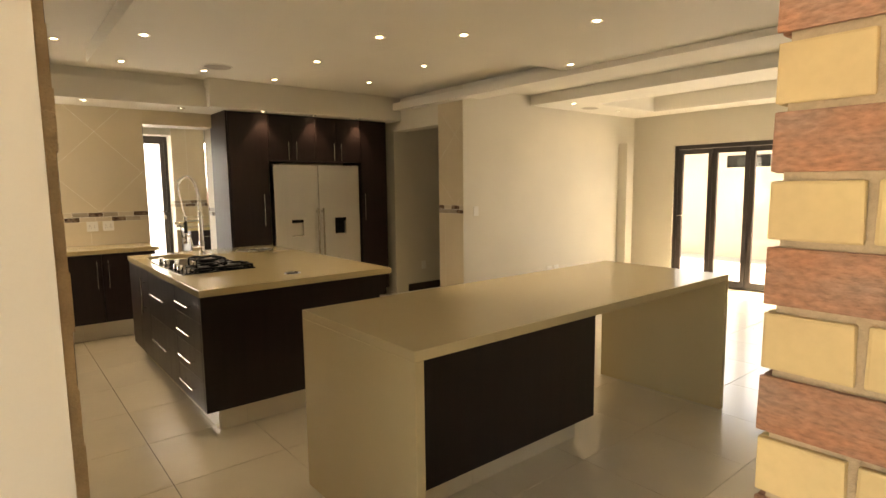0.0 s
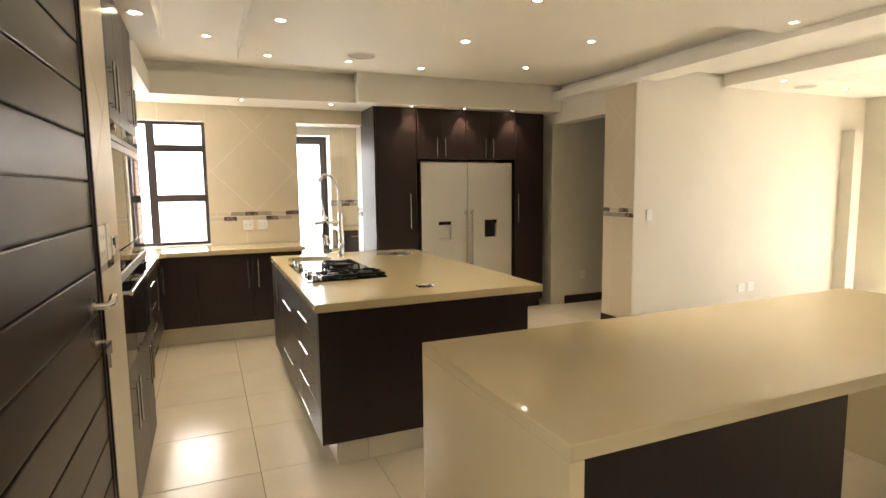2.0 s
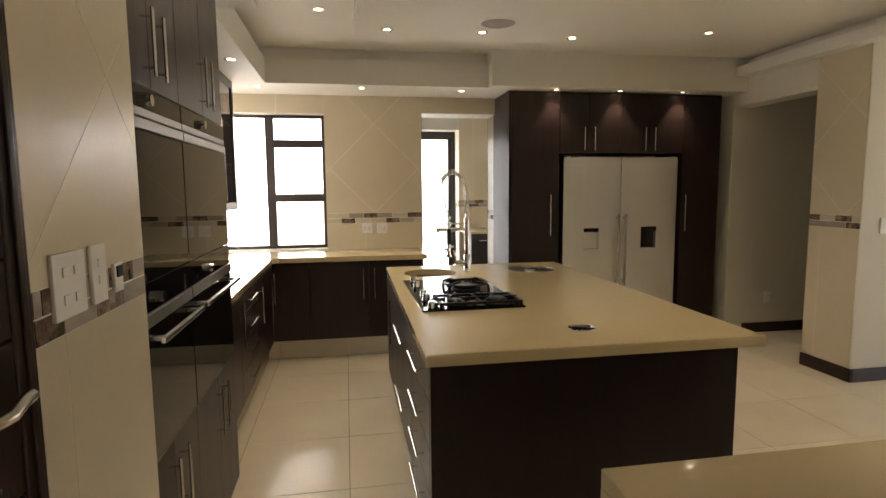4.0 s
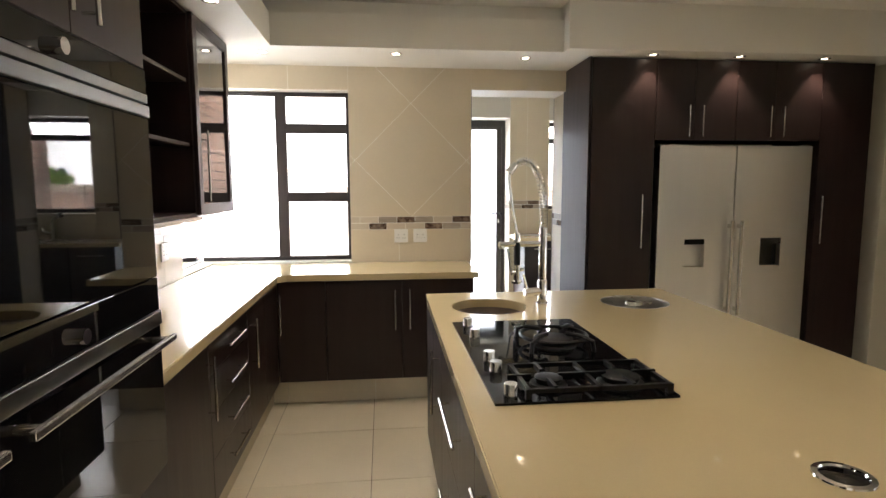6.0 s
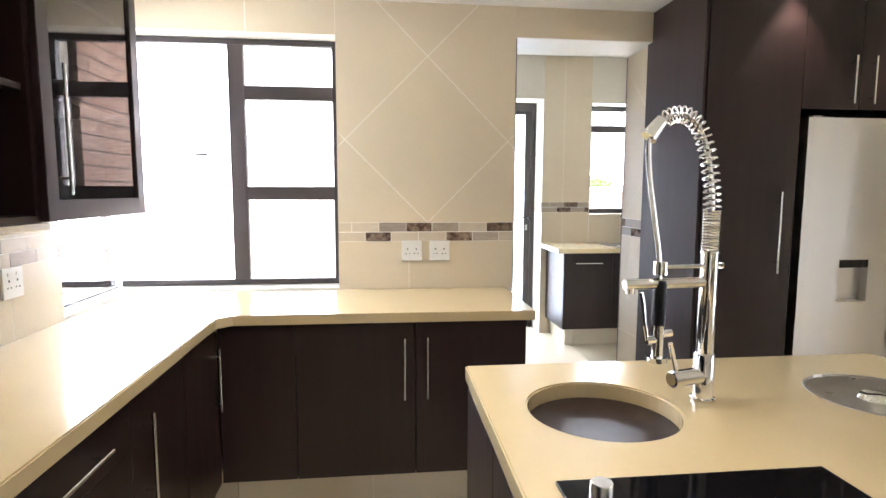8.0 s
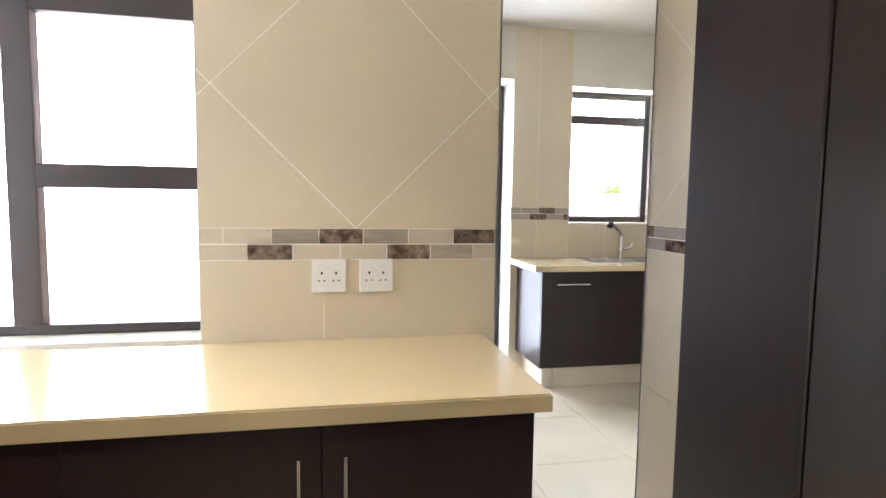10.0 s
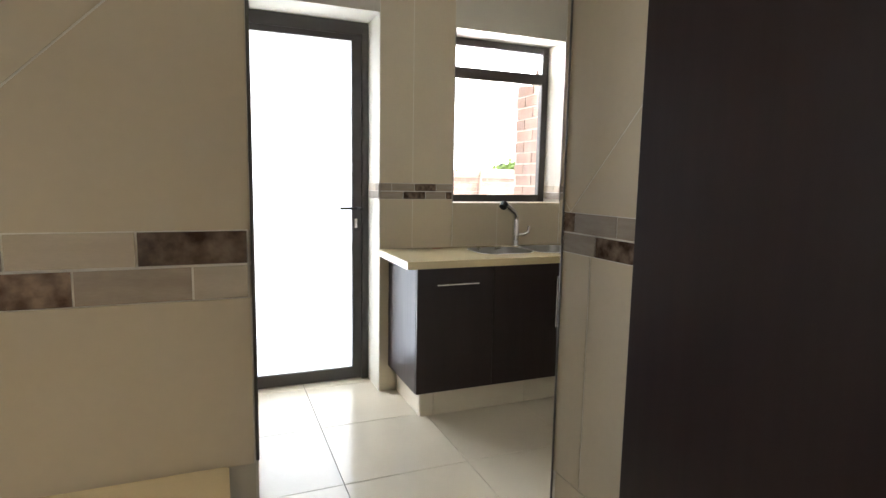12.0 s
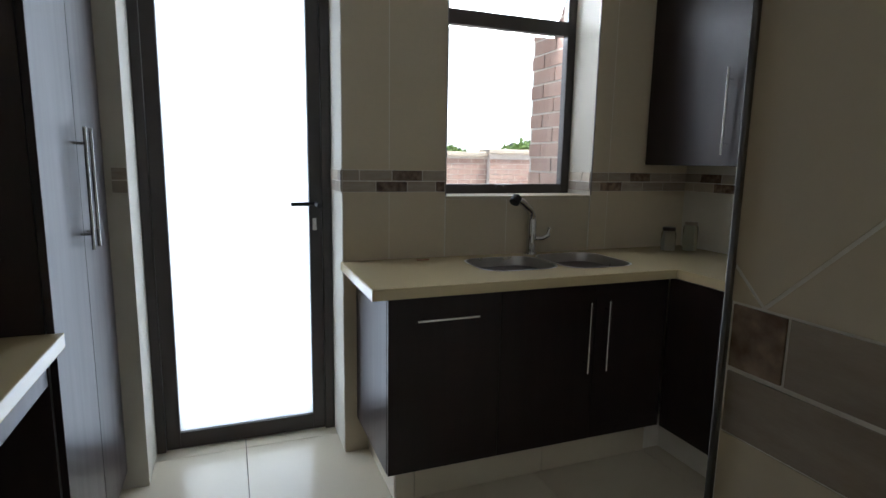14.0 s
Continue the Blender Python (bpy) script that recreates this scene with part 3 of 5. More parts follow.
for a, b in ((1.60, 1.765), (1.767, 2.365), (2.367, 2.64)):
    part("tile", box(a, 4.257, 0.002, b, 4.266, KICK - 0.002), FLOORTILE, pl)
for k in range(4):
    part("tile", box(1.592, 4.267 + 0.5 * k, 0.002, 1.601, 4.265 + 0.5 * (k + 1) - 0.002, KICK - 0.002), FLOORTILE, pl)

# gas hob
hob = thing("gas_hob", (1.815, 5.25, T), "black glass gas hob with five burners and steel knobs", "hob")
HX0, HX1, HY0, HY1 = 1.56, 2.07, 4.807, 5.695
part("glass", box(HX0, HY0, T + 0.0005, HX1, HY1, T + 0.008, 0.002), HOBGLASS, hob)
for ky in (4.865, 5.06, 5.165, 5.45, 5.625):
    k = part("knob", lathe((HX0 + 0.055, ky, T + 0.008), [(0.0005, 0), (0.0205, 0), (0.0205, 0.004), (0.0195, 0.006), (0.0190, 0.031), (0.0175, 0.033), (0.0005, 0.033)], 24), SATIN, hob, "steel control knob", True)
BURN = [(1.74, 4.93, 0.036), (1.95, 4.92, 0.05), (1.88, 5.33, 0.066)]
for bx, by, r in BURN:
    b = part("burner", lathe((bx, by, T + 0.008), [(r + 0.018, 0), (r + 0.016, 0.006), (r, 0.008), (r, 0.018), (r - 0.006, 0.019)], 28), IRON, hob, "", True)
    part("cap", lathe((bx, by, T + 0.026), [(r + 0.004, 0), (r + 0.004, 0.005), (r - 0.004, 0.008), (0.0005, 0.008)], 28), IRON, b, "", True)
for gy0, gy1 in ((4.83, 5.04),):
    bm = bmesh.new()
    zt = T + 0.036
    x0, x1 = 1.655, 2.05
    for a, b in (((x0, gy0), (x1, gy0)), ((x0, gy1), (x1, gy1)), ((x0, gy0), (x0, gy1)), ((x1, gy0), (x1, gy1)), (((x0 + x1) / 2, gy0), ((x0 + x1) / 2, gy1))):
        add_box(bm, min(a[0], b[0]) - 0.006, min(a[1], b[1]) - 0.006, zt - 0.012, max(a[0], b[0]) + 0.006, max(a[1], b[1]) + 0.006, zt)
    my = (gy0 + gy1) / 2
    for cx in (1.73, 1.95):
        for s in (-1, 1):
            add_box(bm, cx + s * 0.075 - 0.035, my - 0.005, zt - 0.012, cx + s * 0.075 + 0.035, my + 0.005, zt + 0.004)
            add_box(bm, cx - 0.005, my + s * 0.07 - 0.035, zt - 0.012, cx + 0.005, my + s * 0.07 + 0.035, zt + 0.004)
    for x in (x0, x1):
        for y in (gy0, gy1):
            add_box(bm, x - 0.008, y - 0.008, T + 0.008, x + 0.008, y + 0.008, zt)
    part("pan_support", bm, IRON, hob)
bm = bmesh.new()
zt = T + 0.042
add_tube(bm, [(1.88 + 0.118 * math.cos(2 * math.pi * k / 24), 5.33 + 0.118 * math.sin(2 * math.pi * k / 24), zt) for k in range(25)], 0.007)
for k in range(4):
    a = radians(45 + 90 * k)
    add_tube(bm, [(1.88 + 0.05 * math.cos(a), 5.33 + 0.05 * math.sin(a), zt + 0.012), (1.88 + 0.11 * math.cos(a), 5.33 + 0.11 * math.sin(a), zt + 0.012),
                  (1.88 + 0.15 * math.cos(a), 5.33 + 0.15 * math.sin(a), zt), (1.88 + 0.155 * math.cos(a), 5.33 + 0.155 * math.sin(a), T + 0.008)], 0.008)
part("wok_support", bm, IRON, hob, "round cast iron wok stand", True)

# pop-up socket
pop = thing("popup_socket", (2.17, 4.385, T), "round steel pop-up socket in the island worktop", "socket")
part("ring", lathe((2.17, 4.385, T), [(0.056, 0.0005), (0.055, 0.004), (0.044, 0.005), (0.042, 0.001)], 28), CHROME, pop, "", True)
part("cap", lathe((2.17, 4.385, T), [(0.042, 0.001), (0.03, 0.003), (0.0005, 0.003)], 28), BLACKGLASS, pop, "", True)

# spring tap
tap = thing("spring_tap", (2.05, 6.05, T), "tall chrome spring kitchen tap with a pull-down spray", "tap")
TX, TY = 2.05, 6.05
part("body", lathe((TX, TY, T), [(0.030, 0), (0.030, 0.006), (0.024, 0.008), (0.024, 0.115), (0.022, 0.118), (0.020, 0.12), (0.020, 0.365), (0.022, 0.367), (0.022, 0.372), (0.0005, 0.372)], 28), CHROME, tap, "", True)
part("mixer", rods(((TX, TY, T + 0.062), (TX - 0.088, TY - 0.012, T + 0.058), 0.021), ((TX - 0.088, TY - 0.012, T + 0.058), (TX - 0.093, TY - 0.013, T + 0.058), 0.017), n=20), CHROME, tap, "", True)
part("lever", rods(((TX - 0.078, TY - 0.012, T + 0.072), (TX - 0.100, TY - 0.018, T + 0.150), 0.006)), CHROME, tap, "slim chrome lever", True)
part("spout", rods(((TX, TY, T + 0.296), (TX - 0.222, TY - 0.02, T + 0.296), 0.0135), ((TX - 0.208, TY - 0.02, T + 0.292), (TX - 0.208, TY - 0.02, T + 0.274), 0.011), n=18), CHROME, tap, "", True)
HX = TX - 0.132
part("bracket", rods(((TX + 0.034, TY, T + 0.336), (HX, TY - 0.015, T + 0.336), 0.0055), ((HX, TY - 0.015, T + 0.318), (HX, TY - 0.015, T + 0.350), 0.0165), ((TX + 0.028, TY, T + 0.336), (TX + 0.034, TY, T + 0.336), 0.008), n=18), CHROME, tap, "", True)
ARCH = ((0, 0.43), (0, 0.47), (-0.003, 0.515), (-0.011, 0.565), (-0.025, 0.620), (-0.047, 0.664), (-0.078, 0.690), (-0.110, 0.692), (-0.140, 0.678), (-0.158, 0.655))
arch = []
for k in range(1, len(ARCH) - 2):
    p0, p1, p2, p3 = (Vector((TX + u, TY + 0.10 * u, T + z)) for u, z in ARCH[k - 1:k + 3])
    for j in range(6):
        f = j / 6
        arch.append(0.5 * (2 * p1 + (p2 - p0) * f + (2 * p0 - 5 * p1 + 4 * p2 - p3) * f * f + (3 * p1 - p0 - 3 * p2 + p3) * f ** 3))
hose = [Vector((TX, TY, T + 0.36)), Vector((TX, TY, T + 0.44))] + arch + [Vector((TX + u, TY - 0.014, T + z)) for u, z in
        ((-0.152, 0.668), (-0.168, 0.648), (-0.174, 0.625), (-0.172, 0.58), (-0.164, 0.52), (-0.152, 0.45), (-0.141, 0.39), (-0.134, 0.345), (-0.132, 0.28))]
part("hose", add_tube(bmesh.new(), hose, 0.0062), SATIN, tap, "", True)
spring, TURNS = [], 21
for k in range(TURNS * 12 + 1):
    f = k / (TURNS * 12) * (len(arch) - 1)
    i = min(int(f), len(arch) - 2)
    p, d = arch[i].lerp(arch[i + 1], f - i), (arch[i + 1] - arch[i]).normalized()
    side = Vector((0, 1, 0))
    a = 2 * math.pi * k / 12
    spring.append(p + 0.0185 * (math.cos(a) * d.cross(side) + math.sin(a) * side))
part("spring", add_tube(bmesh.new(), spring, 0.0024, 6), CHROME, tap, "loosely coiled chrome spring", True)
part("coil_base", lathe((TX, TY, T + 0.372), [(0.0185 + 0.0025 * (k % 2), 0.0036 * k) for k in range(28)], 24), CHROME, tap, "tightly wound chrome coil", True)
part("hose_cone", add_rod(bmesh.new(), (TX - 0.142, TY - 0.013, T + 0.680), (TX - 0.176, TY - 0.015, T + 0.638), 0.014, 18, 0.020), CHROME, tap, "", True)
part("grip", lathe((HX, TY - 0.015, T + 0.196), [(0.0005, 0), (0.0155, 0)] + [(0.0150 + 0.0015 * (k % 2), 0.006 + 0.010 * k) for k in range(10)] + [(0.013, 0.108), (0.0005, 0.108)], 18), IRON, tap, "ribbed black spray grip", True)
part("spray_head", rods(((HX, TY - 0.015, T + 0.196), (HX, TY - 0.015, T + 0.118), 0.0135), ((HX, TY - 0.015, T + 0.118), (HX, TY - 0.015, T + 0.106), 0.025),
     ((HX, TY - 0.015, T + 0.172), (HX + 0.034, TY - 0.015, T + 0.176), 0.009), ((HX, TY - 0.015, T + 0.160), (HX - 0.028, TY - 0.015, T + 0.158), 0.011), n=18), CHROME, tap, "chrome spray head", True)
part("trigger", add_tube(bmesh.new(), [(HX - 0.026, TY - 0.015, T + 0.158), (HX - 0.034, TY - 0.015, T + 0.20), (HX - 0.040, TY - 0.015, T + 0.25), (HX - 0.046, TY - 0.015, T + 0.275)], 0.005), CHROME, tap, "slim chrome trigger", True)

# breakfast bar
BX0, BX1, BY0, BY1, BT = 1.735, 4.29, 2.375, 3.31, 0.91
bar = thing("breakfast_bar", (3.0, 2.85, 0), "long cream stone breakfast bar with waterfall ends", "breakfast bar")
part("top", box(BX0, BY0, BT - 0.042, BX1, BY1, BT, 0.004), STONE, bar)
part("waterfall_end", box(BX0, BY0, 0, BX0 + 0.042, BY1, BT - 0.0425, 0.003), STONE, bar)
part("waterfall_end", box(BX1 - 0.042, BY0, 0, BX1, BY1, BT - 0.0425, 0.003), STONE, bar)
c = cabinet("bar_cabinet", BX0 + 0.044, 2.70, KICK - 0.01, 3.27, 3.28, BT - 0.044, "plain dark wenge cabinet under the breakfast bar")
front(c, "panel", "-y", 2.68, BX0 + 0.044, 3.27, KICK - 0.01, BT - 0.044)
pl = thing("plinth", (2.5, 3.0, 0), "cream tiled plinth under the breakfast bar", "plinth")
part("core", box(BX0 + 0.046, 2.765, 0, 3.19, 3.22, KICK - 0.011), GROUT, pl)
for a, b in ((BX0 + 0.05, 2.358), (2.361, 2.96), (2.963, 3.19)):
    part("tile", box(a, 2.757, 0.002, b, 2.766, KICK - 0.012), FLOORTILE, pl)

# L-shaped worktop and base units along the window
top = thing("kitchen_worktop", (0.6, 6.9, ZC), "L-shaped cream polished stone worktop under the window", "worktop")
part("slab", slab([(0.006, 5.006), (0.592, 5.006), (0.592, 7.06), (0.645, 7.113), (1.92, 7.098), (1.92, NW - 0.007), (0.006, NW - 0.007)], [], ZC, T), STONE, top)
FX, KB = 0.573, 0.188
c = cabinet("base_cabinet", 0.005, 5.006, KB, FX - 0.019, 5.69, ZC - 0.001, "dark wenge base cabinet with a steel handle", "base cabinets")
d = front(c, "door", "+x", FX, 5.006, 5.69, KB, ZC - 0.004)
handle(d, "+x", FX, 5.66, 5.66, 0.56, 0.825)
c = cabinet("base_cabinet", 0.005, 5.691, KB, FX - 0.019, 6.33, ZC - 0.001, "dark wenge base cabinet with four drawers", "base cabinets")
for z0, z1, hz in ((0.73, ZC - 0.004, 0.802), (0.56, 0.73, 0.636), (0.375, 0.56, 0.465), (KB, 0.375, 0.295)):
    d = front(c, "drawer_front", "+x", FX, 5.691, 6.33, z0, z1)
    handle(d, "+x", FX, 5.89, 6.165, hz, hz)
c = cabinet("base_cabinet", 0.005, 6.331, KB, FX - 0.019, 7.14, ZC - 0.001, "dark wenge corner base cabinet", "base cabinets")
for a, b, hy in ((6.331, 6.74, 6.405), (6.74, 7.128, 7.055)):
    d = front(c, "door", "+x", FX, a, b, KB, ZC - 0.004)
    handle(d, "+x", FX, hy, hy, 0.535, 0.80)
c = cabinet("base_cabinet", FX + 0.001, 7.15, KB, 1.89, NW - 0.005, ZC - 0.001, "dark wenge base cabinet under the window wall", "base cabinets")
FY = 7.13
for a, b, hx in ((FX + 0.002, 0.89, None), (0.89, 1.40, 1.352), (1.40, 1.89, 1.45)):
    d = front(c, "door" if hx else "filler_panel", "-y", FY, a, b, KB, ZC - 0.004)
    if hx:
        handle(d, "-y", FY, hx, hx, 0.54, 0.81)
pl = thing("plinth", (1.1, 7.4, 0), "cream tiled plinth under the base cabinets", "plinth")
part("core", boxes((0.01, 5.02, 0, 0.50, 7.25, KB - 0.001), (0.01, 7.25, 0, 1.84, 7.68, KB - 0.001)), GROUT, pl)
for a, b in ((0.51, 0.608), (0.611, 1.208), (1.211, 1.84)):
    part("tile", box(a, 7.241, 0.002, b, 7.251, KB - 0.002), FLOORTILE, pl)
for k in range(3):
    part("tile", box(0.499, 5.02 + 0.76 * k, 0.002, 0.509, 5.02 + 0.76 * (k + 1) - 0.003, KB - 0.002), FLOORTILE, pl)

# oven tower
TY0, TY1, TM, TF = 3.838, 5.002, 4.33, 0.665
TB = TF - 0.021
tower = cabinet("oven_tower", 0.004, TY0, 0.10, TB, TY1, 2.372, "tall dark wenge housing for two built-in ovens")
for y0, y1, m in ((TY0, TM, 4.055), (TM, TY1, 4.662)):
    for a, b, hy in ((y0, m, m - 0.05), (m, y1, m + 0.05)):
        d = front(tower, "door", "+x", TF, a, b, 1.795, 2.37)
        handle(d, "+x", TF, hy, hy, 1.825, 2.015)
        d = front(tower, "door", "+x", TF, a, b, 0.10, 0.722)
        handle(d, "+x", TF, hy, hy, 0.48, 0.685)
    ov = thing("built_in_oven", (0.3, (y0 + y1) / 2, 1.25), "built-in black glass oven with a steel control strip", "oven", "built-in ovens")
    part("fascia", box(TB + 0.001, y0 + 0.004, 1.731, TF + 0.004, y1 - 0.004, 1.791, 0.002), BLACKGLASS, ov)
    part("trim", box(TB + 0.001, y0 + 0.004, 1.707, TF + 0.006, y1 - 0.004, 1.730, 0.002), DARKSTEEL, ov, "brushed steel strip")
    part("trim", box(TB + 0.001, y0 + 0.004, 1.671, TF + 0.010, y1 - 0.004, 1.701, 0.003), DARKSTEEL, ov, "brushed steel strip")
    part("glass", box(TB + 0.001, y0 + 0.004, 1.252, TF + 0.004, y1 - 0.004, 1.670, 0.002), BLACKGLASS, ov)
    part("knob", add_rod(bmesh.new(), (TF + 0.004, m - 0.07, 1.755), (TF + 0.024, m - 0.07, 1.755), 0.016, 20), CHROME, ov, "chrome knob", True)
    ov = thing("built_in_oven", (0.3, (y0 + y1) / 2, 0.726), "large built-in black glass oven with a steel handle", "oven", "built-in ovens")
    part("fascia", box(TB + 0.001, y0 + 0.004, 1.162, TF + 0.004, y1 - 0.004, 1.248, 0.002), BLACKGLASS, ov)
    part("trim", box(TB + 0.001, y0 + 0.004, 1.122, TF + 0.010, y1 - 0.004, 1.160, 0.003), DARKSTEEL, ov, "brushed steel strip")
    part("glass", box(TB + 0.001, y0 + 0.004, 0.726, TF + 0.004, y1 - 0.004, 1.120, 0.002), BLACKGLASS, ov)
    part("knob", add_rod(bmesh.new(), (TF + 0.004, m - 0.07, 1.195), (TF + 0.024, m - 0.07, 1.195), 0.016, 20), CHROME, ov, "chrome knob", True)
    part("handle", boxes((TF + 0.042, y0 + 0.03, 1.083, TF + 0.056, y1 - 0.03, 1.100), (TF + 0.004, y0 + 0.05, 1.085, TF + 0.046, y0 + 0.07, 1.098),
         (TF + 0.004, y1 - 0.07, 1.085, TF + 0.046, y1 - 0.05, 1.098), bevel=0.003), SATIN, ov, "flat steel handle")
piece("plinth", box(0.01, TY0 + 0.01, 0, 0.58, TY1, 0.098), FLOORTILE, "cream tiled plinth under the oven tower", "plinth", "object")

# glazed wall cabinets
def glazed_cabinet(y0, y1, doors, label):
    z0, z1, f = 1.345, 2.372, 0.337
    c = thing("wall_cabinet", (0.18, (y0 + y1) / 2, z0), label, "cabinet", "wall cabinets")
    part("carcass", boxes((0.007, y0, z0, 0.315, y0 + 0.018, z1), (0.007, y1 - 0.018, z0, 0.315, y1, z1), (0.007, y0 + 0.018, z0, 0.315, y1 - 0.018, z0 + 0.018),
         (0.007, y0 + 0.018, z1 - 0.018, 0.315, y1 - 0.018, z1), (0.007, y0 + 0.018, z0 + 0.018, 0.02, y1 - 0.018, z1 - 0.018)), DARKWOOD, c)
    for z in (1.70, 2.02):
        part("shelf", box(0.021, y0 + 0.018, z, 0.30, y1 - 0.018, z + 0.018, 0.001), DARKWOOD, c)
        part("shelf_edge", box(0.3005, y0 + 0.02, z, 0.303, y1 - 0.02, z + 0.018), ALU, c, "dark metal shelf edge")
    for a, b, hy in doors:
        w = 0.06
        bm = slab([(a + 0.002, z0), (b - 0.002, z0), (b - 0.002, z1), (a + 0.002, z1)], [[(a + w, z0 + w), (b - w, z0 + w), (b - w, z1 - w), (a + w, z1 - w)]], 0.317, f, 0.002)
        for v in bm.verts:
            v.co = (v.co.z, v.co.x, v.co.y)
        d = part("door", bm, DARKWOOD, c)
        g = part("pane", box(0.323, a + w - 0.004, z0 + w - 0.004, 0.328, b - w + 0.004, z1 - w + 0.004), CABMIRROR if y0 > 6 else CABGLASS, d)
        g.visible_shadow = False
        handle(d, "+x", f, hy, hy, 1.42, 1.79)
    return c


glazed_cabinet(5.006, 6.448, [(5.006, 5.68, 5.645)], "dark wenge wall cabinet with a glass door and open shelves")
glazed_cabinet(6.45, 7.09, [(6.45, 7.09, 6.515)], "dark framed glass wall cabinet reflecting the window")
piece("cabinet_light_rail", box(0.05, 5.69, 1.324, 0.349, 6.44, 1.3445, 0.004), SATIN, "flat steel light rail under the wall cabinet", "lamp", "object")

# tall units round the fridges
GF = 7.20
c = cabinet("tall_cabinet", 2.72, GF + 0.019, 0.10, 3.185, 7.69, 2.374, "tall dark wenge cabinet beside the passage", "tall cabinets")
part("side_panel", box(2.700, GF - 0.001, 0.0, 2.7132, 7.748, 2.376, 0.001), DARKWOOD, c)
d = front(c, "door", "-y", GF, 2.72, 3.185, 0.10, 2.372)
handle(d, "-y", GF, 3.095, 3.095, 1.055, 1.435)
c = cabinet("tall_cabinet", 4.44, GF + 0.019, 0.10, 4.84, 7.69, 2.374, "tall dark wenge cabinet beside the fridge", "tall cabinets")
d = front(c, "door", "-y", GF, 4.44, 4.84, 0.10, 2.372)
handle(d, "-y", GF, 4.472, 4.472, 1.07, 1.42)
for a, b in ((3.187, 3.785), (3.787, 4.438)):
    c = cabinet("top_cabinet", a, GF + 0.019, 1.83, b, 7.69, 2.374, "dark wenge top cabinet over the fridge", "tall cabinets")
    m = 3.472 if a < 3.5 else 4.083
    for p, q, hx in ((a, m, m - 0.05), (m, b, m + 0.05)):
        d = front(c, "door", "-y", GF, p, q, 1.815, 2.372)
        handle(d, "-y", GF, hx, hx, 1.84, 2.055)
for a, b in ((2.74, 3.18), (4.45, 4.83)):
    piece("plinth", box(a, 7.26, 0, b, 7.65, 0.098), DARKWOOD, "dark recessed plinth under the tall cabinets", "plinth", "object")
for a, b, hx, dx in ((3.232, 3.806, 3.775, 3.436), (3.814, 4.396, 3.847, 4.03)):
    fr = thing("fridge", ((a + b) / 2, 7.45, 0), "tall brushed steel fridge with a dispenser recess", "fridge", "fridges")
    part("case", box(a + 0.004, 7.26, 0.03, b - 0.004, 7.65, 1.765, 0.004), STEEL, fr)
    dz0, dz1, dw = 0.905, 1.115, 0.16
    bm = slab([(a, 0.05), (b, 0.05), (b, 1.78), (a, 1.78)], [[(dx, dz0), (dx + dw, dz0), (dx + dw, dz1), (dx, dz1)]], 7.205, 7.255, 0)
    for v in bm.verts:
        v.co = (v.co.x, v.co.z, v.co.y)
    door = part("door", bm, STEEL, fr, "brushed steel door")
    part("dispenser", boxes((dx, 7.248, dz0, dx + dw, 7.256, dz1), (dx, 7.204, dz1 - 0.045, dx + dw, 7.248, dz1)), BLACKGLASS if hx > 3.8 else STEEL, door, "recessed water dispenser")
    part("control_strip", box(dx + 0.005, 7.2015, dz1 - 0.042, dx + dw - 0.005, 7.2045, dz1 - 0.004), BLACKGLASS, door)
    part("tray", box(dx + 0.01, 7.206, dz0 + 0.002, dx + dw - 0.01, 7.247, dz0 + 0.008), SATIN, door)
    part("handle", boxes((hx - 0.011, 7.150, 0.55, hx + 0.011, 7.168, 1.245), (hx - 0.009, 7.168, 0.58, hx + 0.009, 7.206, 0.61), (hx - 0.009, 7.168, 1.19, hx + 0.009, 7.206, 1.22), bevel=0.003), SATIN, door, "long flat steel handle")
    part("hinge", box(a + 0.02 if hx > a + 0.3 else b - 0.07, 7.21, 1.7755, a + 0.07 if hx > a + 0.3 else b - 0.02, 7.25, 1.79, 0.002), SATIN, fr)
    part("foot", box(a + 0.03, 7.27, 0, b - 0.03, 7.62, 0.03), IRON, fr)


# sockets and switches
def plate(name, face, at, u, z, w, h, label, kind="socket"):
    centre = wall_place(face, at, u, z, 0)
    s = thing(name, centre, label, "socket" if kind == "socket" else "switch", "wall plates")
    def slabbed(ua, ub, za, zb, d0, d1, bevel=0.0):
        p, q = wall_place(face, at, ua, za, d0), wall_place(face, at, ub, zb, d1)
        return box(*p, *q, bevel)
    part("plate", slabbed(u - w / 2, u + w / 2, z - h / 2, z + h / 2, 0, 0.009, 0.003), PLASTIC, s)
    if kind == "socket":
        for k, du in enumerate((-0.022, 0.022)):
            part("slot", slabbed(u + du - 0.003, u + du + 0.003, z + 0.004, z + 0.012, 0.0092, 0.0098), DARKHOLE, s)
            part("slot", slabbed(u + du - 0.011, u + du - 0.006, z - 0.018, z - 0.013, 0.0092, 0.0098), DARKHOLE, s)
            part("slot", slabbed(u + du + 0.006, u + du + 0.011, z - 0.018, z - 0.013, 0.0092, 0.0098), DARKHOLE, s)
            part("rocker", slabbed(u + du - 0.008, u + du + 0.008, z + 0.024, z + 0.036, 0.0092, 0.0125, 0.001), PLASTIC, s)
    elif kind == "switch":
        for du, dz in ((-0.022, 0.026), (0.022, 0.026), (-0.022, -0.026), (0.022, -0.026)) if w > 0.1 else ((0, 0.024), (0, -0.012)):
            part("rocker", slabbed(u + du - 0.010, u + du + 0.010, z + dz - 0.009, z + dz + 0.009, 0.0092, 0.0118, 0.001), PLASTIC, s)
    return s


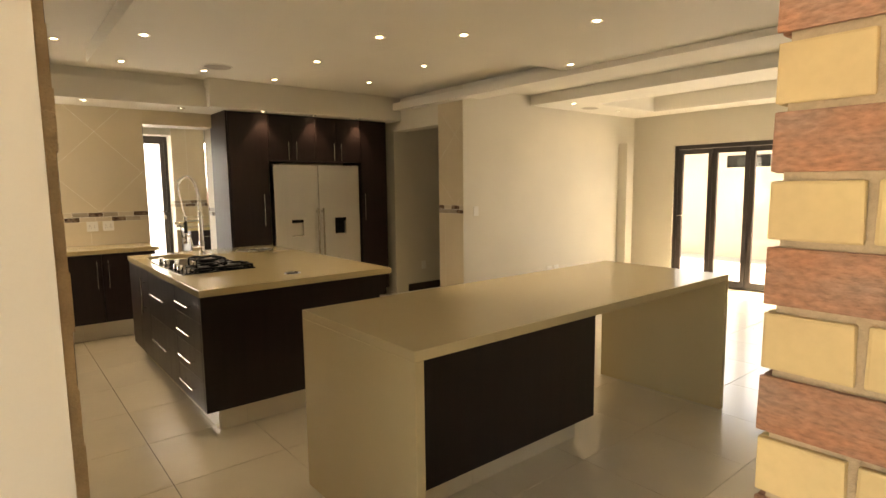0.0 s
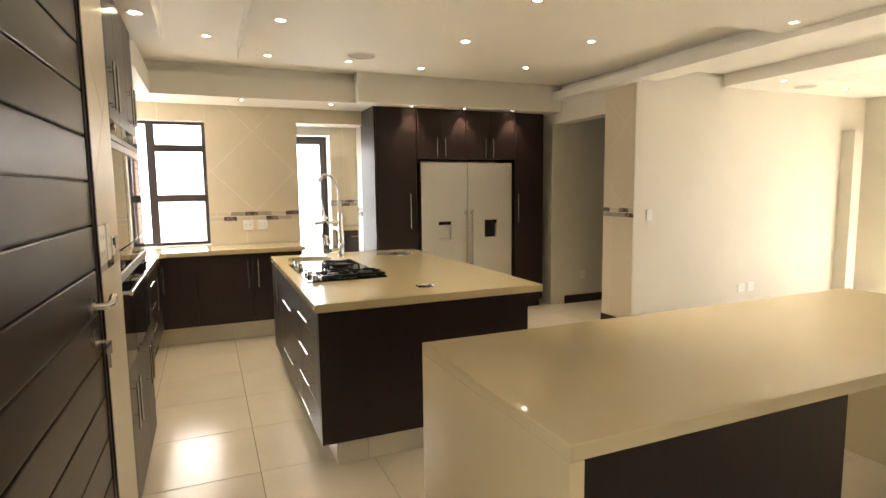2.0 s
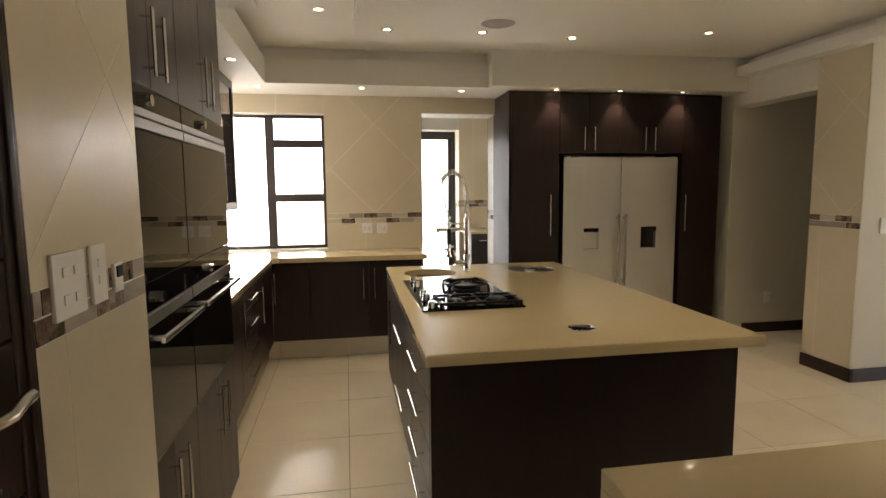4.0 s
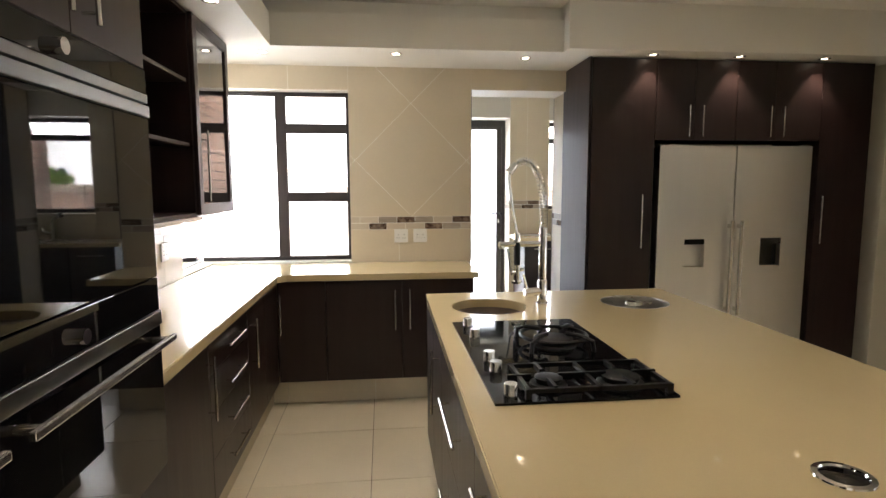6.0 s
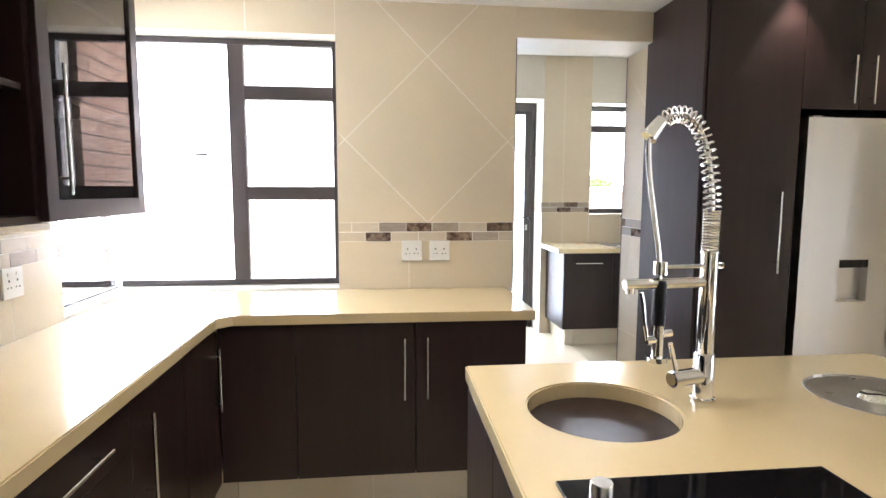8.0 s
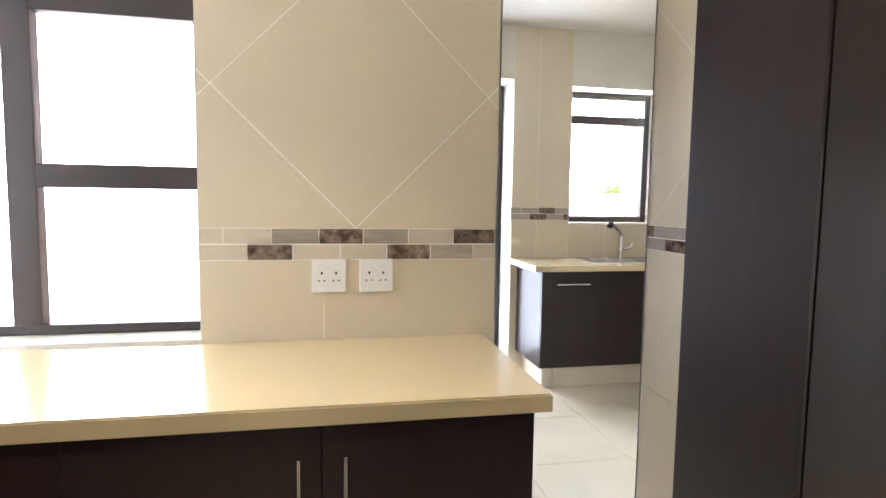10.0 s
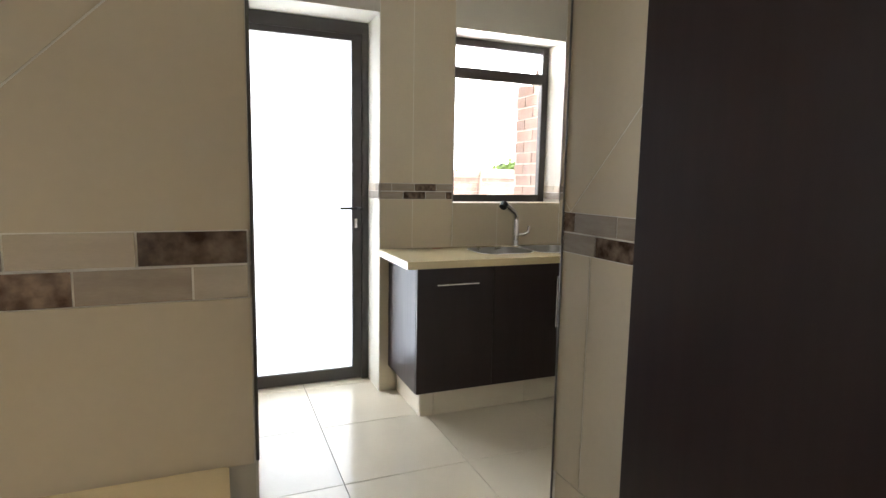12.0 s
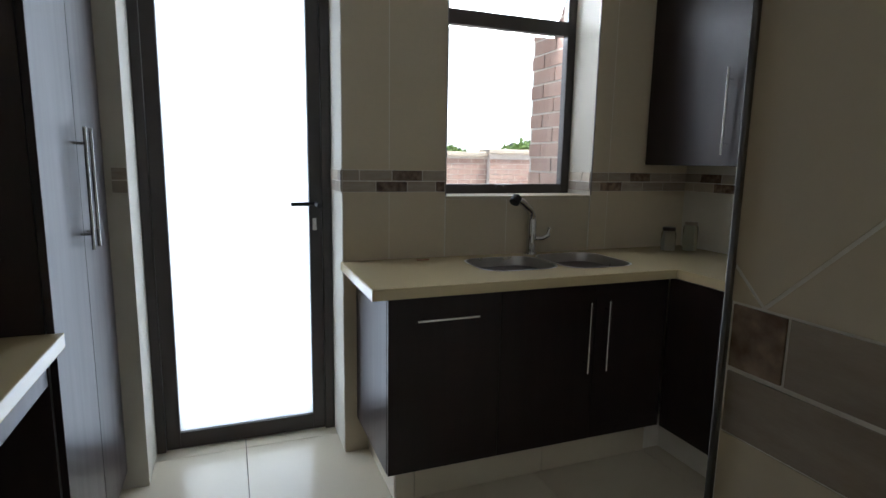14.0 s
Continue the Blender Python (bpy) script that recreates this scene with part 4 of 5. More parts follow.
TW = 0.0055
plate("wall_socket", "-y", NW - TW, 1.4155, 1.122, 0.105, 0.105, "white double wall socket below the mosaic band")
plate("wall_socket", "-y", NW - TW, 1.5625, 1.122, 0.105, 0.105, "white double wall socket below the mosaic band")
plate("wall_socket", "+x", TW, 6.80, 1.12, 0.105, 0.105, "white double wall socket under the glass cabinet")
plate("wall_switch_plate", "+x", 0.685 + TW, 3.418, 1.326, 0.125, 0.125, "large white light switch plate beside the door", "switch")
plate("wall_switch_plate", "+x", 0.685 + TW, 3.545, 1.328, 0.068, 0.125, "narrow white light switch plate", "switch")
iso = thing("isolator_switch", (0.685 + TW, 3.645, 1.305), "small white isolator with a dark rocker", "switch", "wall plates")
part("plate", box(0.685 + TW, 3.622, 1.272, 0.685 + TW + 0.008, 3.668, 1.338, 0.002), PLASTIC, iso)
part("rocker", box(0.685 + TW + 0.0082, 3.630, 1.306, 0.685 + TW + 0.012, 3.660, 1.332, 0.001), DARKHOLE, iso, "dark rocker")
plate("wall_switch_plate", "-y", 5.76, 5.17, 1.195, 0.075, 0.115, "white light switch plate on the dining wall", "switch")
plate("wall_socket", "-y", 7.20, 5.45, 0.36, 0.075, 0.115, "white wall socket low in the passage", "switch")
plate("wall_socket", "-y", 5.76, 6.55, 0.33, 0.10, 0.10, "white wall socket low on the dining wall")
plate("wall_socket", "-y", 5.76, 6.70, 0.33, 0.10, 0.10, "white wall socket low on the dining wall")
plate("wall_switch_plate", "-y", 7.20, 5.95, 1.2, 0.075, 0.115, "white light switch plate in the passage", "switch")
plate("wall_switch_plate", "-y", 7.20, 6.08, 1.2, 0.075, 0.115, "white light switch plate in the passage", "switch")

# timber entrance door, standing open
LX0, LX1, LY0, LY1 = 0.668, 0.712, 2.09, 3.255
door_3 = thing("door_3", (0.685, 2.7, 0.01), "open dark stained timber plank door with a steel lever", "door", "", "structure")
zs = [0.042 + 0.1235 * k for k in range(-1, 17)]
for z0 in zs[:-1]:
    part("plank", box(LX0 + 0.004, LY0 + 0.012, max(z0 + 0.002, 0.014), LX1, LY1 - 0.055, min(z0 + 0.1215, 2.03), 0.0045), DOORWOOD, door_3)
part("core", box(LX0, LY0 + 0.01, 0.012, LX0 + 0.032, LY1 - 0.05, 2.02), DOORWOOD, door_3)
part("stile", box(LX0, LY1 - 0.054, 0.012, LX1 + 0.003, LY1, 2.03, 0.004), DOORWOOD, door_3)
part("bead", box(LX1 + 0.0032, LY1 - 0.034, 0.014, LX1 + 0.008, LY1 - 0.018, 2.028, 0.002), DOORWOOD, door_3)
part("stile", box(LX0, LY0, 0.012, LX1 + 0.003, LY0 + 0.011, 2.03, 0.003), DOORWOOD, door_3)
HY = 3.085
part("rosette", rods(((LX1, HY, 1.19), (LX1 + 0.011, HY, 1.19), 0.026), ((LX1, HY, 1.105), (LX1 + 0.011, HY, 1.105), 0.026), n=24), SATIN, door_3, "round steel rosettes", True)
bm = add_tube(bmesh.new(), [(LX1 + 0.008, HY, 1.19), (LX1 + 0.042, HY, 1.19), (LX1 + 0.05, HY + 0.012, 1.195), (LX1 + 0.05, HY + 0.04, 1.205), (LX1 + 0.047, HY + 0.065, 1.205)], 0.010, 10)
part("handle", bm, SATIN, door_3, "curved steel lever handle", True)
part("key", boxes((LX1 + 0.01, HY - 0.002, 1.09, LX1 + 0.035, HY + 0.001, 1.098), (LX1 + 0.03, HY - 0.001, 1.06, LX1 + 0.045, HY + 0.001, 1.096), (LX1 + 0.034, HY - 0.001, 1.02, LX1 + 0.041, HY + 0.001, 1.06)), CHROME, door_3, "keys hanging in the lock")
door_3.location.x -= 0.011
door_3.rotation_euler = (0, 0, radians(-1.1))
quoin = piece("chipped_wall_edge", boxes(*[(0.6582, 1.95, 0.105 * k, 0.684 - 0.0022 * (k * 7 % 3), 2.066, 0.105 * k + 0.1045) for k in range(28)]), MORTAR, "rough chipped brick edge of the plastered wall", "trim")


# downlights
def downlight(x, y, z, group, lens=None):
    d = thing("downlight", (x, y, z - 0.004), "small round lit recessed ceiling downlight", "downlight", group)
    part("trim_ring", lathe((x, y, z), [(0.040, 0.001), (0.039, -0.004), (0.026, -0.005), (0.022, 0.0005)], 24), SATIN, d, "", True)
    part("lens", lathe((x, y, z), [(0.022, -0.001), (0.0005, -0.001)], 24), lens or LED, d, "warm lit lens")


def spot(x, y, z, watts, cone=100):
    ob = new("downlight_beam", bpy.data.lights.new("downlight_beam", "SPOT"))
    ob.data.energy, ob.data.spot_size, ob.data.spot_blend, ob.data.color, ob.data.shadow_soft_size = watts, radians(cone), 0.6, (1.0, 0.87, 0.68), 0.03
    ob.matrix_world = look((x, y, z - 0.02), (x, y, 0))


for x in (3.115, 3.74, 4.375):
    downlight(x, 7.13, ZL, "bulkhead downlights", DIMLED)
    spot(x, 7.13, ZL, 2.4, 84)
for x, y in ((0.505, 7.30), (1.38, 7.27), (2.277, 7.31), (0.73, 4.61), (0.474, 6.30)):
    downlight(x, y, ZL, "soffit downlights")
for x, y, z in ((1.50, 5.12, ZP), (2.82, 5.17, ZP), (1.52, 6.10, ZP), (2.17, 6.08, ZP), (2.84, 6.13, ZP), (1.078, 6.14, ZR), (4.02, 6.28, ZR), (4.0, 5.23, ZR),
                (2.82, 4.21, ZP), (3.73, 3.04, ZP), (3.26, 3.81, ZP), (4.66, 3.97, ZP)):
    downlight(x, y, z, "kitchen downlights")
# Beams at (0.98, 4.75), (1.38, 7.0), (2.17, 5.2) are added fill with no downlight there.
for x, y, z, w in ((1.078, 6.14, ZR, 6), (0.98, 4.75, ZR, 2.5), (1.38, 7.0, ZR - 0.2, 3), (2.17, 5.2, ZP, 1), (3.26, 3.81, ZP, 3), (3.73, 3.04, ZP, 3), (4.0, 5.23, ZR, 2.5), (4.02, 6.28, ZR, 4), (2.82, 4.21, ZP, 3), (1.50, 5.12, ZP, 3)):
    spot(x, y, z, w, 80)
for x, y in ((6.45, 5.3), (7.6, 5.4), (8.35, 3.2)):
    downlight(x, y, 2.53, "dining downlights")
for x, y, z in ((2.22, 5.86, ZP), (7.0, 5.45, 2.53)):
    sp = thing("ceiling_speaker", (x, y, z - 0.006), "round white ceiling speaker grille", "speaker", "ceiling speakers")
    part("rim", lathe((x, y, z), [(0.125, 0.001), (0.124, -0.005), (0.112, -0.006), (0.111, -0.003)], 36), CEIL, sp, "", True)
    part("grille", lathe((x, y, z), [(0.111, -0.003), (0.0005, -0.004)], 36), TRAVER, sp, "fine grey grille")


# ---- scullery ----
SZ = 0.92
st = thing("scullery_worktop", (3.8, 9.8, ZC), "L-shaped cream worktop with a double steel sink", "worktop")
SINK = [rounded(3.365, 9.745, 3.725, 10.055, 0.09), rounded(3.75, 9.705, 4.095, 10.075, 0.09)]
part("slab", slab([(2.825, 9.567), (4.19, 9.567), (4.19, 8.3), (4.775, 8.3), (4.775, SN - 0.007), (2.825, SN - 0.007)], SINK, SZ - 0.04, SZ), STONE, st)
sk = thing("double_sink", (3.76, 9.86, SZ - 0.2), "double bowl stainless steel sink", "sink")
for loop in SINK:
    bm = bmesh.new()
    rings = []
    cx, cy = sum(p[0] for p in loop) / len(loop), sum(p[1] for p in loop) / len(loop)
    for s, z in ((1.05, SZ + 0.0015), (1.0, SZ + 0.0025), (0.985, SZ - 0.01), (0.95, SZ - 0.15), (0.80, SZ - 0.18), (0.12, SZ - 0.185)):
        rings.append([bm.verts.new((cx + s * (x - cx), cy + s * (y - cy), z)) for x, y in loop])
    for a, b in zip(rings, rings[1:]):
        for k in range(len(loop)):
            bm.faces.new((a[k], a[(k + 1) % len(loop)], b[(k + 1) % len(loop)], b[k]))
    bm.faces.new(rings[-1])
    bmesh.ops.recalc_face_normals(bm, faces=bm.faces)
    part("bowl", bm, SINKSTEEL, sk, "", True)
for k in range(3):
    part("overflow_slot", box(3.835 + 0.015 * k, 10.053, SZ - 0.07, 3.841 + 0.015 * k, 10.057, SZ - 0.035), DARKHOLE, sk)
mt = thing("mixer_tap", (3.775, 10.118, SZ), "curved chrome mixer tap behind the sink", "tap")
part("body", lathe((3.775, 10.118, SZ), [(0.030, 0), (0.029, 0.01), (0.023, 0.014), (0.023, 0.16), (0.021, 0.175), (0.0005, 0.178)], 24), CHROME, mt, "", True)
part("spout", add_tube(bmesh.new(), [(3.775, 10.118, SZ + 0.15), (3.775, 10.118, SZ + 0.19), (3.757, 10.108, SZ + 0.222), (3.690, 10.078, SZ + 0.262), (3.645, 10.058, SZ + 0.282)], 0.0195, 12), CHROME, mt, "", True)
part("nozzle", rods(((3.657, 10.063, SZ + 0.288), (3.635, 10.050, SZ + 0.262), 0.025)), IRON, mt, "black spout tip", True)
part("lever", add_tube(bmesh.new(), [(3.785, 10.118, SZ + 0.075), (3.835, 10.113, SZ + 0.075), (3.865, 10.108, SZ + 0.09), (3.875, 10.108, SZ + 0.13)], 0.013, 10), CHROME, mt, "", True)

SF = 9.615
c = cabinet("scullery_cabinet", 2.895, SF + 0.019, 0.17, 4.20, SN - 0.01, SZ - 0.042, "dark wenge sink cabinet with steel handles", "scullery cabinets")
for a, b in ((2.895, 3.36), (3.36, 3.81), (3.81, 4.198)):
    d = front(c, "door", "-y", SF, a, b, 0.17, SZ - 0.044)
    if a < 3:
        handle(d, "-y", SF, 3.0, 3.25, 0.785, 0.785)
    else:
        hx = 3.765 if a < 3.5 else 3.86
        handle(d, "-y", SF, hx, hx, 0.49, 0.80)
c = cabinet("scullery_cabinet", 4.21, 8.32, 0.17, 4.77, 9.61, SZ - 0.042, "dark wenge return cabinet in the scullery", "scullery cabinets")
for a, b in ((8.32, 8.94), (8.94, 9.61)):
    front(c, "door", "-x", 4.20, a, b, 0.17, SZ - 0.044)
pl = thing("plinth", (3.6, 9.85, 0), "pale tiled plinth under the scullery units", "plinth")
part("core", boxes((2.96, 9.71, 0, 4.30, SN - 0.01, 0.168), (4.30, 8.34, 0, 4.76, 9.9, 0.168)), GROUT, pl)
for a, b in ((2.952, 3.03), (3.033, 3.63), (3.633, 4.20)):
    part("tile", box(a, 9.70, 0.002, b, 9.711, 0.166), FLOORTILE, pl)
part("tile", box(2.948, 9.712, 0.002, 2.961, SN - 0.012, 0.166), FLOORTILE, pl)
c = cabinet("wall_cabinet", 4.49, 8.4, 1.37, 4.77, 10.14, 2.3, "dark wenge wall cabinet in the scullery", "scullery cabinets")
for a, b, hy in ((8.4, 9.50, 9.44), (9.50, 10.14, 9.62)):
    d = front(c, "door", "-x", 4.47, a, b, 1.37, 2.3)
    handle(d, "-x", 4.47, hy, hy, 1.42, 1.80)
for x, y, h, mat, lab in ((4.56, 10.02, 0.11, "a", "small clear glass jar with a dark lid"), (4.68, 9.99, 0.14, "b", "small greenish glass jar with a pale lid")):
    j = thing("jar", (x, y, SZ), lab, "jar", "jars on the worktop")
    part("glass", lathe((x, y, SZ), [(0.0005, 0.001), (0.036, 0.001), (0.038, 0.01), (0.038, h - 0.02), (0.03, h - 0.004), (0.03, h)], 24),
         glass_material("jar_glass_" + mat, (0.8, 0.85, 0.75) if mat == "b" else (0.85, 0.87, 0.85), 0.05), j, "", True)
    part("lid", lathe((x, y, SZ + h), [(0.033, -0.004), (0.033, 0.014), (0.0005, 0.014)], 24), DARKWOOD if mat == "a" else TRAVER, j, "", True)
piece("pencil_stub", box(3.16, 10.075, SZ, 3.22, 10.083, SZ + 0.007, 0.002), BRICKRED, "small reddish offcut lying on the worktop", "offcut", "object")

# left side of the scullery: worktop, base unit and tall broom cupboard
lt = thing("side_worktop", (1.65, 8.65, ZC), "cream side worktop in the scullery", "worktop")
part("slab", box(1.305, 8.02, SZ - 0.04, 1.963, 9.345, SZ, 0.004), STONE, lt)
bay = thing("appliance_bay", (1.6, 8.68, 0), "open dark wenge bay for an appliance under the worktop", "cabinet", "scullery cabinets")
for y in (8.02, 9.325):
    part("side_panel", box(1.31, y, 0, 1.925, y + 0.02, SZ - 0.042, 0.001), DARKWOOD, bay)
# Dark board added over the pale wall to stand for the shade inside.
part("back_panel", box(1.31, 8.041, 0, 1.328, 9.324, SZ - 0.042), DARKWOOD, bay)
part("top_rail", box(1.895, 8.041, SZ - 0.13, 1.923, 9.324, SZ - 0.042, 0.001), DARKWOOD, bay)
c = cabinet("broom_cupboard", 1.31, 9.35, 0.10, 1.92, 10.12, 2.50, "tall dark wenge broom cupboard shining with window light", "scullery cabinets")
for a, b, hy in ((9.35, 9.74, 9.70), (9.74, 10.12, 9.78)):
    d = front(c, "door", "+x", 1.94, a, b, 0.10, 2.50)
    handle(d, "+x", 1.94, hy, hy, 1.08, 1.455)
piece("plinth", box(1.31, 9.36, 0, 1.85, 10.1, 0.099), FLOORTILE, "pale tiled plinth under the broom cupboard", "plinth", "object")

# ---- outside ----
def brick_wall(name, x0, y0, x1, y1, z1, label, mortar=PALEMORTAR, z0=-0.12):
    w = tagged(part(name, box(x0, y0, z0, x1, y1, z1), mortar), label, "brick wall", "", "structure")
    return w


def brick_face(parent, face, at, u0, u1, z0, z1, mat, depth=0.006, length=0.222, height=0.073, joint=0.012, limit=300):
    """Stretcher-bond bricks on a face, joined into one part past the limit."""
    bm = bmesh.new()
    z, row = z0, 0
    while z + height <= z1 + 1e-4:
        u = u0 - (row % 2) * (length + joint) / 2
        while u < u1:
            a, b = max(u, u0), min(u + length, u1)
            if b - a > 0.03:
                p, q = wall_place(face, at, a, z, 0), wall_place(face, at, b, z + height, depth)
                add_box(bm, *[min(s, t) for s, t in zip(p, q)], *[max(s, t) for s, t in zip(p, q)])
            u += length + joint
        z += height + joint
        row += 1
    return tagged(part("brickwork", bm, mat, parent), kind="stuff")


gw = brick_wall("garden_wall", 0.0, 16.0, 6.33, 16.22, 1.46, "low brown face-brick garden wall with a concrete coping")
brick_face(gw, "-y", 16.0, 1.5, 6.33, -0.1, 1.45, BRICKOUT)
part("coping", box(-0.05, 15.95, 1.46, 6.33, 16.27, 1.53, 0.01), PLASTER, gw, "pale concrete coping")
gp = brick_wall("garden_wall", 6.335, 15.9, 14.0, 16.22, 1.51, "raised stretch of the brown face-brick garden wall")
brick_face(gp, "-y", 15.9, 6.34, 11.5, -0.1, 1.50, BRICKOUT)
part("coping", box(6.30, 15.85, 1.51, 14.0, 16.27, 1.58, 0.01), PLASTER, gp, "pale concrete coping")
ow = brick_wall("outer_wall_scullery", 4.128, 10.415, 5.0, 10.78, 3.2, "brown face-brick outer wall beside the scullery window")
brick_face(ow, "-x", 4.128, 10.415, 10.78, 0.9, 2.9, BRICKOUT)
# Joints coloured dark here to stand for their shade.
sw = brick_wall("outer_wall_window", 1.0, 8.01, 1.075, 10.5, 3.2, "brown face-brick outer wall beside the kitchen window", SHADEMORTAR)
brick_face(sw, "-x", 1.0, 8.01, 10.5, 0.3, 3.0, BRICKOUT)
dw = piece("boundary_wall", boxes((13.0, -8, -0.12, 13.25, 12, 1.75), (12.95, -8, 1.75, 13.3, 12, 1.82)), PLASTER, "tall sand-coloured plastered boundary wall", "garden wall")
nh = thing("neighbour_house", (22, 6, -0.12), "distant pale neighbouring house with a grey roof", "house")
part("wall", box(18, 0, -0.12, 26, 16, 2.9), PLASTER, nh)
bm = bmesh.new()
vs = [bm.verts.new(p) for p in ((17.6, -0.4, 2.9), (26.4, -0.4, 2.9), (26.4, 16.4, 2.9), (17.6, 16.4, 2.9), (22, 3, 4.6), (22, 13, 4.6))]
for f in ((0, 1, 4), (1, 2, 5, 4), (2, 3, 5), (3, 0, 4, 5), (3, 2, 1, 0)):
    bm.faces.new([vs[i] for i in f])
part("roof", bm, ROOF, nh)
wn = part("window", box(17.96, 7.2, 1.2, 18.02, 8.4, 2.3), BLACKGLASS, nh)

haze = piece("backdrop", box(-160, 140, -0.12, 220, 140.5, 90), lamp_material("bright_hazy_sky", (0.94, 0.98, 1.0), 1.0), "bright hazy sky at the horizon", "sky")


def tree(x, y, height, spread, mat, seed, trunk, conifer=False):
    rng = random.Random(seed)
    t = thing("tree", (x, y, -0.12), "tall dark conifer far beyond the garden wall" if conifer else "rounded bright green garden tree beyond the wall", "tree", "trees beyond the wall")
    bm = bmesh.new()
    add_rod(bm, (x, y, -0.12), (x, y, trunk), 0.16, 8, 0.09)
    for k in range(5):
        a = rng.uniform(0, 6.28)
        add_rod(bm, (x, y, trunk * 0.8), (x + spread * 0.6 * math.cos(a), y + spread * 0.6 * math.sin(a), trunk + 0.35 * height * rng.random()), 0.06, 6, 0.02)
    part("trunk", bm, BARK, t)
    bm = bmesh.new()
    for k in range(1500):
        if conifer:
            s = rng.random() ** 0.8
            a = rng.uniform(0, 6.28)
            ragged = 0.75 + 0.9 * noise.noise(Vector((math.cos(a) * 1.5, math.sin(a) * 1.5, s * 7 + seed)))
            r = spread * (1.15 - s ** 1.6) * math.sqrt(rng.random()) * ragged + 0.1
            p = Vector((x + r * math.cos(a), y + r * math.sin(a), trunk * 0.5 + (height - trunk * 0.5) * s))
        else:
            d = Vector((rng.gauss(0, 1), rng.gauss(0, 1), rng.gauss(0, 1))).normalized() * (rng.random() ** 0.4)
            lump = 0.8 + 0.35 * noise.noise(d * 2.3 + Vector((seed, 0, 0)))
            p = Vector((x, y, (trunk + height) / 2)) + Vector((d.x * spread * lump, d.y * spread * lump, d.z * (height - trunk) / 2 * lump))
        q = Euler((rng.uniform(0, 6.28), rng.uniform(0, 6.28), rng.uniform(0, 6.28))).to_matrix()
        s = rng.uniform(0.12, 0.26) * (spread / 2)
        vs = [bm.verts.new(p + q @ Vector(c)) for c in ((-s, 0, 0), (0, -s * 0.5, 0.03), (s, 0, 0), (0, s * 0.5, 0.03))]
        bm.faces.new(vs)
    part("crown", bm, mat, t)


for k, (x, y, h, s, con) in enumerate(((14.2, 28, 2.5, 1.5, False), (16.6, 30, 2.7, 1.8, False), (11.4, 31, 2.2, 1.2, False), (43.5, 82, 4.3, 1.7, True),
                                        (47.0, 84, 3.8, 1.6, True), (41.0, 80, 4.1, 1.6, True), (50.0, 86, 4.2, 1.7, True), (6.0, 44, 2.6, 1.5, False))):
    tree(x, y, h, s, PINE if con else LEAF, k + 3, 0.9, con)

# ---- pieces: wall tiles, mosaics, bricks, floor tiles ----
diamonds(wall_north, "-y", NW, 1.035, 1.957, 1.270, ZL, 1.499, 1.270)
tile_row(wall_north, "-y", NW, 1.035, 1.957, 0.915, 1.170, 0.80)
mosaic(wall_north, "-y", NW, 1.036, 1.956, 5,
       [[(1.174, "c"), (1.308, "d"), (1.452, "c"), (1.598, "c"), (1.739, "d"), (1.882, "t"), (1.956, "c")],
        [(1.105, "c"), (1.245, "c"), (1.387, "t"), (1.523, "d"), (1.667, "t"), (1.814, "c"), (1.956, "d")]])
tile_row(wall_north, "-y", NW, 0.0, 1.035, 2.21, ZL, 0.0)
tile_piece(wall_north, "-y", NW, [(1.959, 2.227), (2.70, 2.227), (2.70, ZL), (1.959, ZL)], WALLTILE)
diamonds(wall_west, "+x", 0.0, 5.006, 7.098, 1.270, 1.40, 6.0, 1.270)
tile_row(wall_west, "+x", 0.0, 5.006, 7.098, 0.915, 1.170, 5.0)
mosaic(wall_west, "+x", 0.0, 5.007, 7.097, 8)
diamonds(wall_switch, "+x", 0.685, 3.30, 3.83, 1.333, ZL, 3.25, 1.333)
tile_row(wall_switch, "+x", 0.685, 3.30, 3.83, 0.572, 1.233, 2.6, 0.8)
tile_row(wall_switch, "+x", 0.685, 3.30, 3.83, 0.0, 0.570, 2.6, 0.8)
mosaic(wall_switch, "+x", 0.685, 3.301, 3.829, 11,
       [[(3.40, "d"), (3.54, "t"), (3.68, "d"), (3.829, "t")], [(3.33, "t"), (3.47, "d"), (3.61, "t"), (3.75, "d"), (3.829, "t")]], up=0.063)
# passage reveals and the pier by the dining room
diamonds(wall_north, "-x", 2.714, 7.75, 8.011, 1.275, 2.22, 7.985, 1.275)
tile_row(wall_north, "-x", 2.714, 7.75, 8.011, 0.60, 1.175, 7.3)
tile_row(wall_north, "-x", 2.714, 7.75, 8.011, 0.0, 0.598, 7.4)
mosaic(wall_north, "-x", 2.714, 7.75, 8.011, 21, [[(7.885, "d"), (8.011, "t")], [(7.815, "t"), (7.967, "t"), (8.011, "d")]], up=0.005)
diamonds(wall_passage, "-x", PX, 5.762, 6.218, 1.270, 2.50, 5.9, 1.270)
tile_row(wall_passage, "-x", PX, 5.762, 6.218, 0.11, 1.170, 5.5)
mosaic(wall_passage, "-x", PX, 5.763, 6.217, 23)
tile_row(wall_north, "+x", 1.957, NW + 0.002, 7.998, 1.270, 2.22, 7.3)
tile_row(wall_north, "+x", 1.957, NW + 0.002, 7.998, 0.60, 1.170, 7.3)
tile_row(wall_north, "+x", 1.957, NW + 0.002, 7.998, 0.0, 0.598, 7.3)
mosaic(wall_north, "+x", 1.957, NW + 0.003, 7.997, 29, [[(7.84, "t"), (7.997, "t")], [(7.77, "t"), (7.91, "t"), (7.997, "t")]])
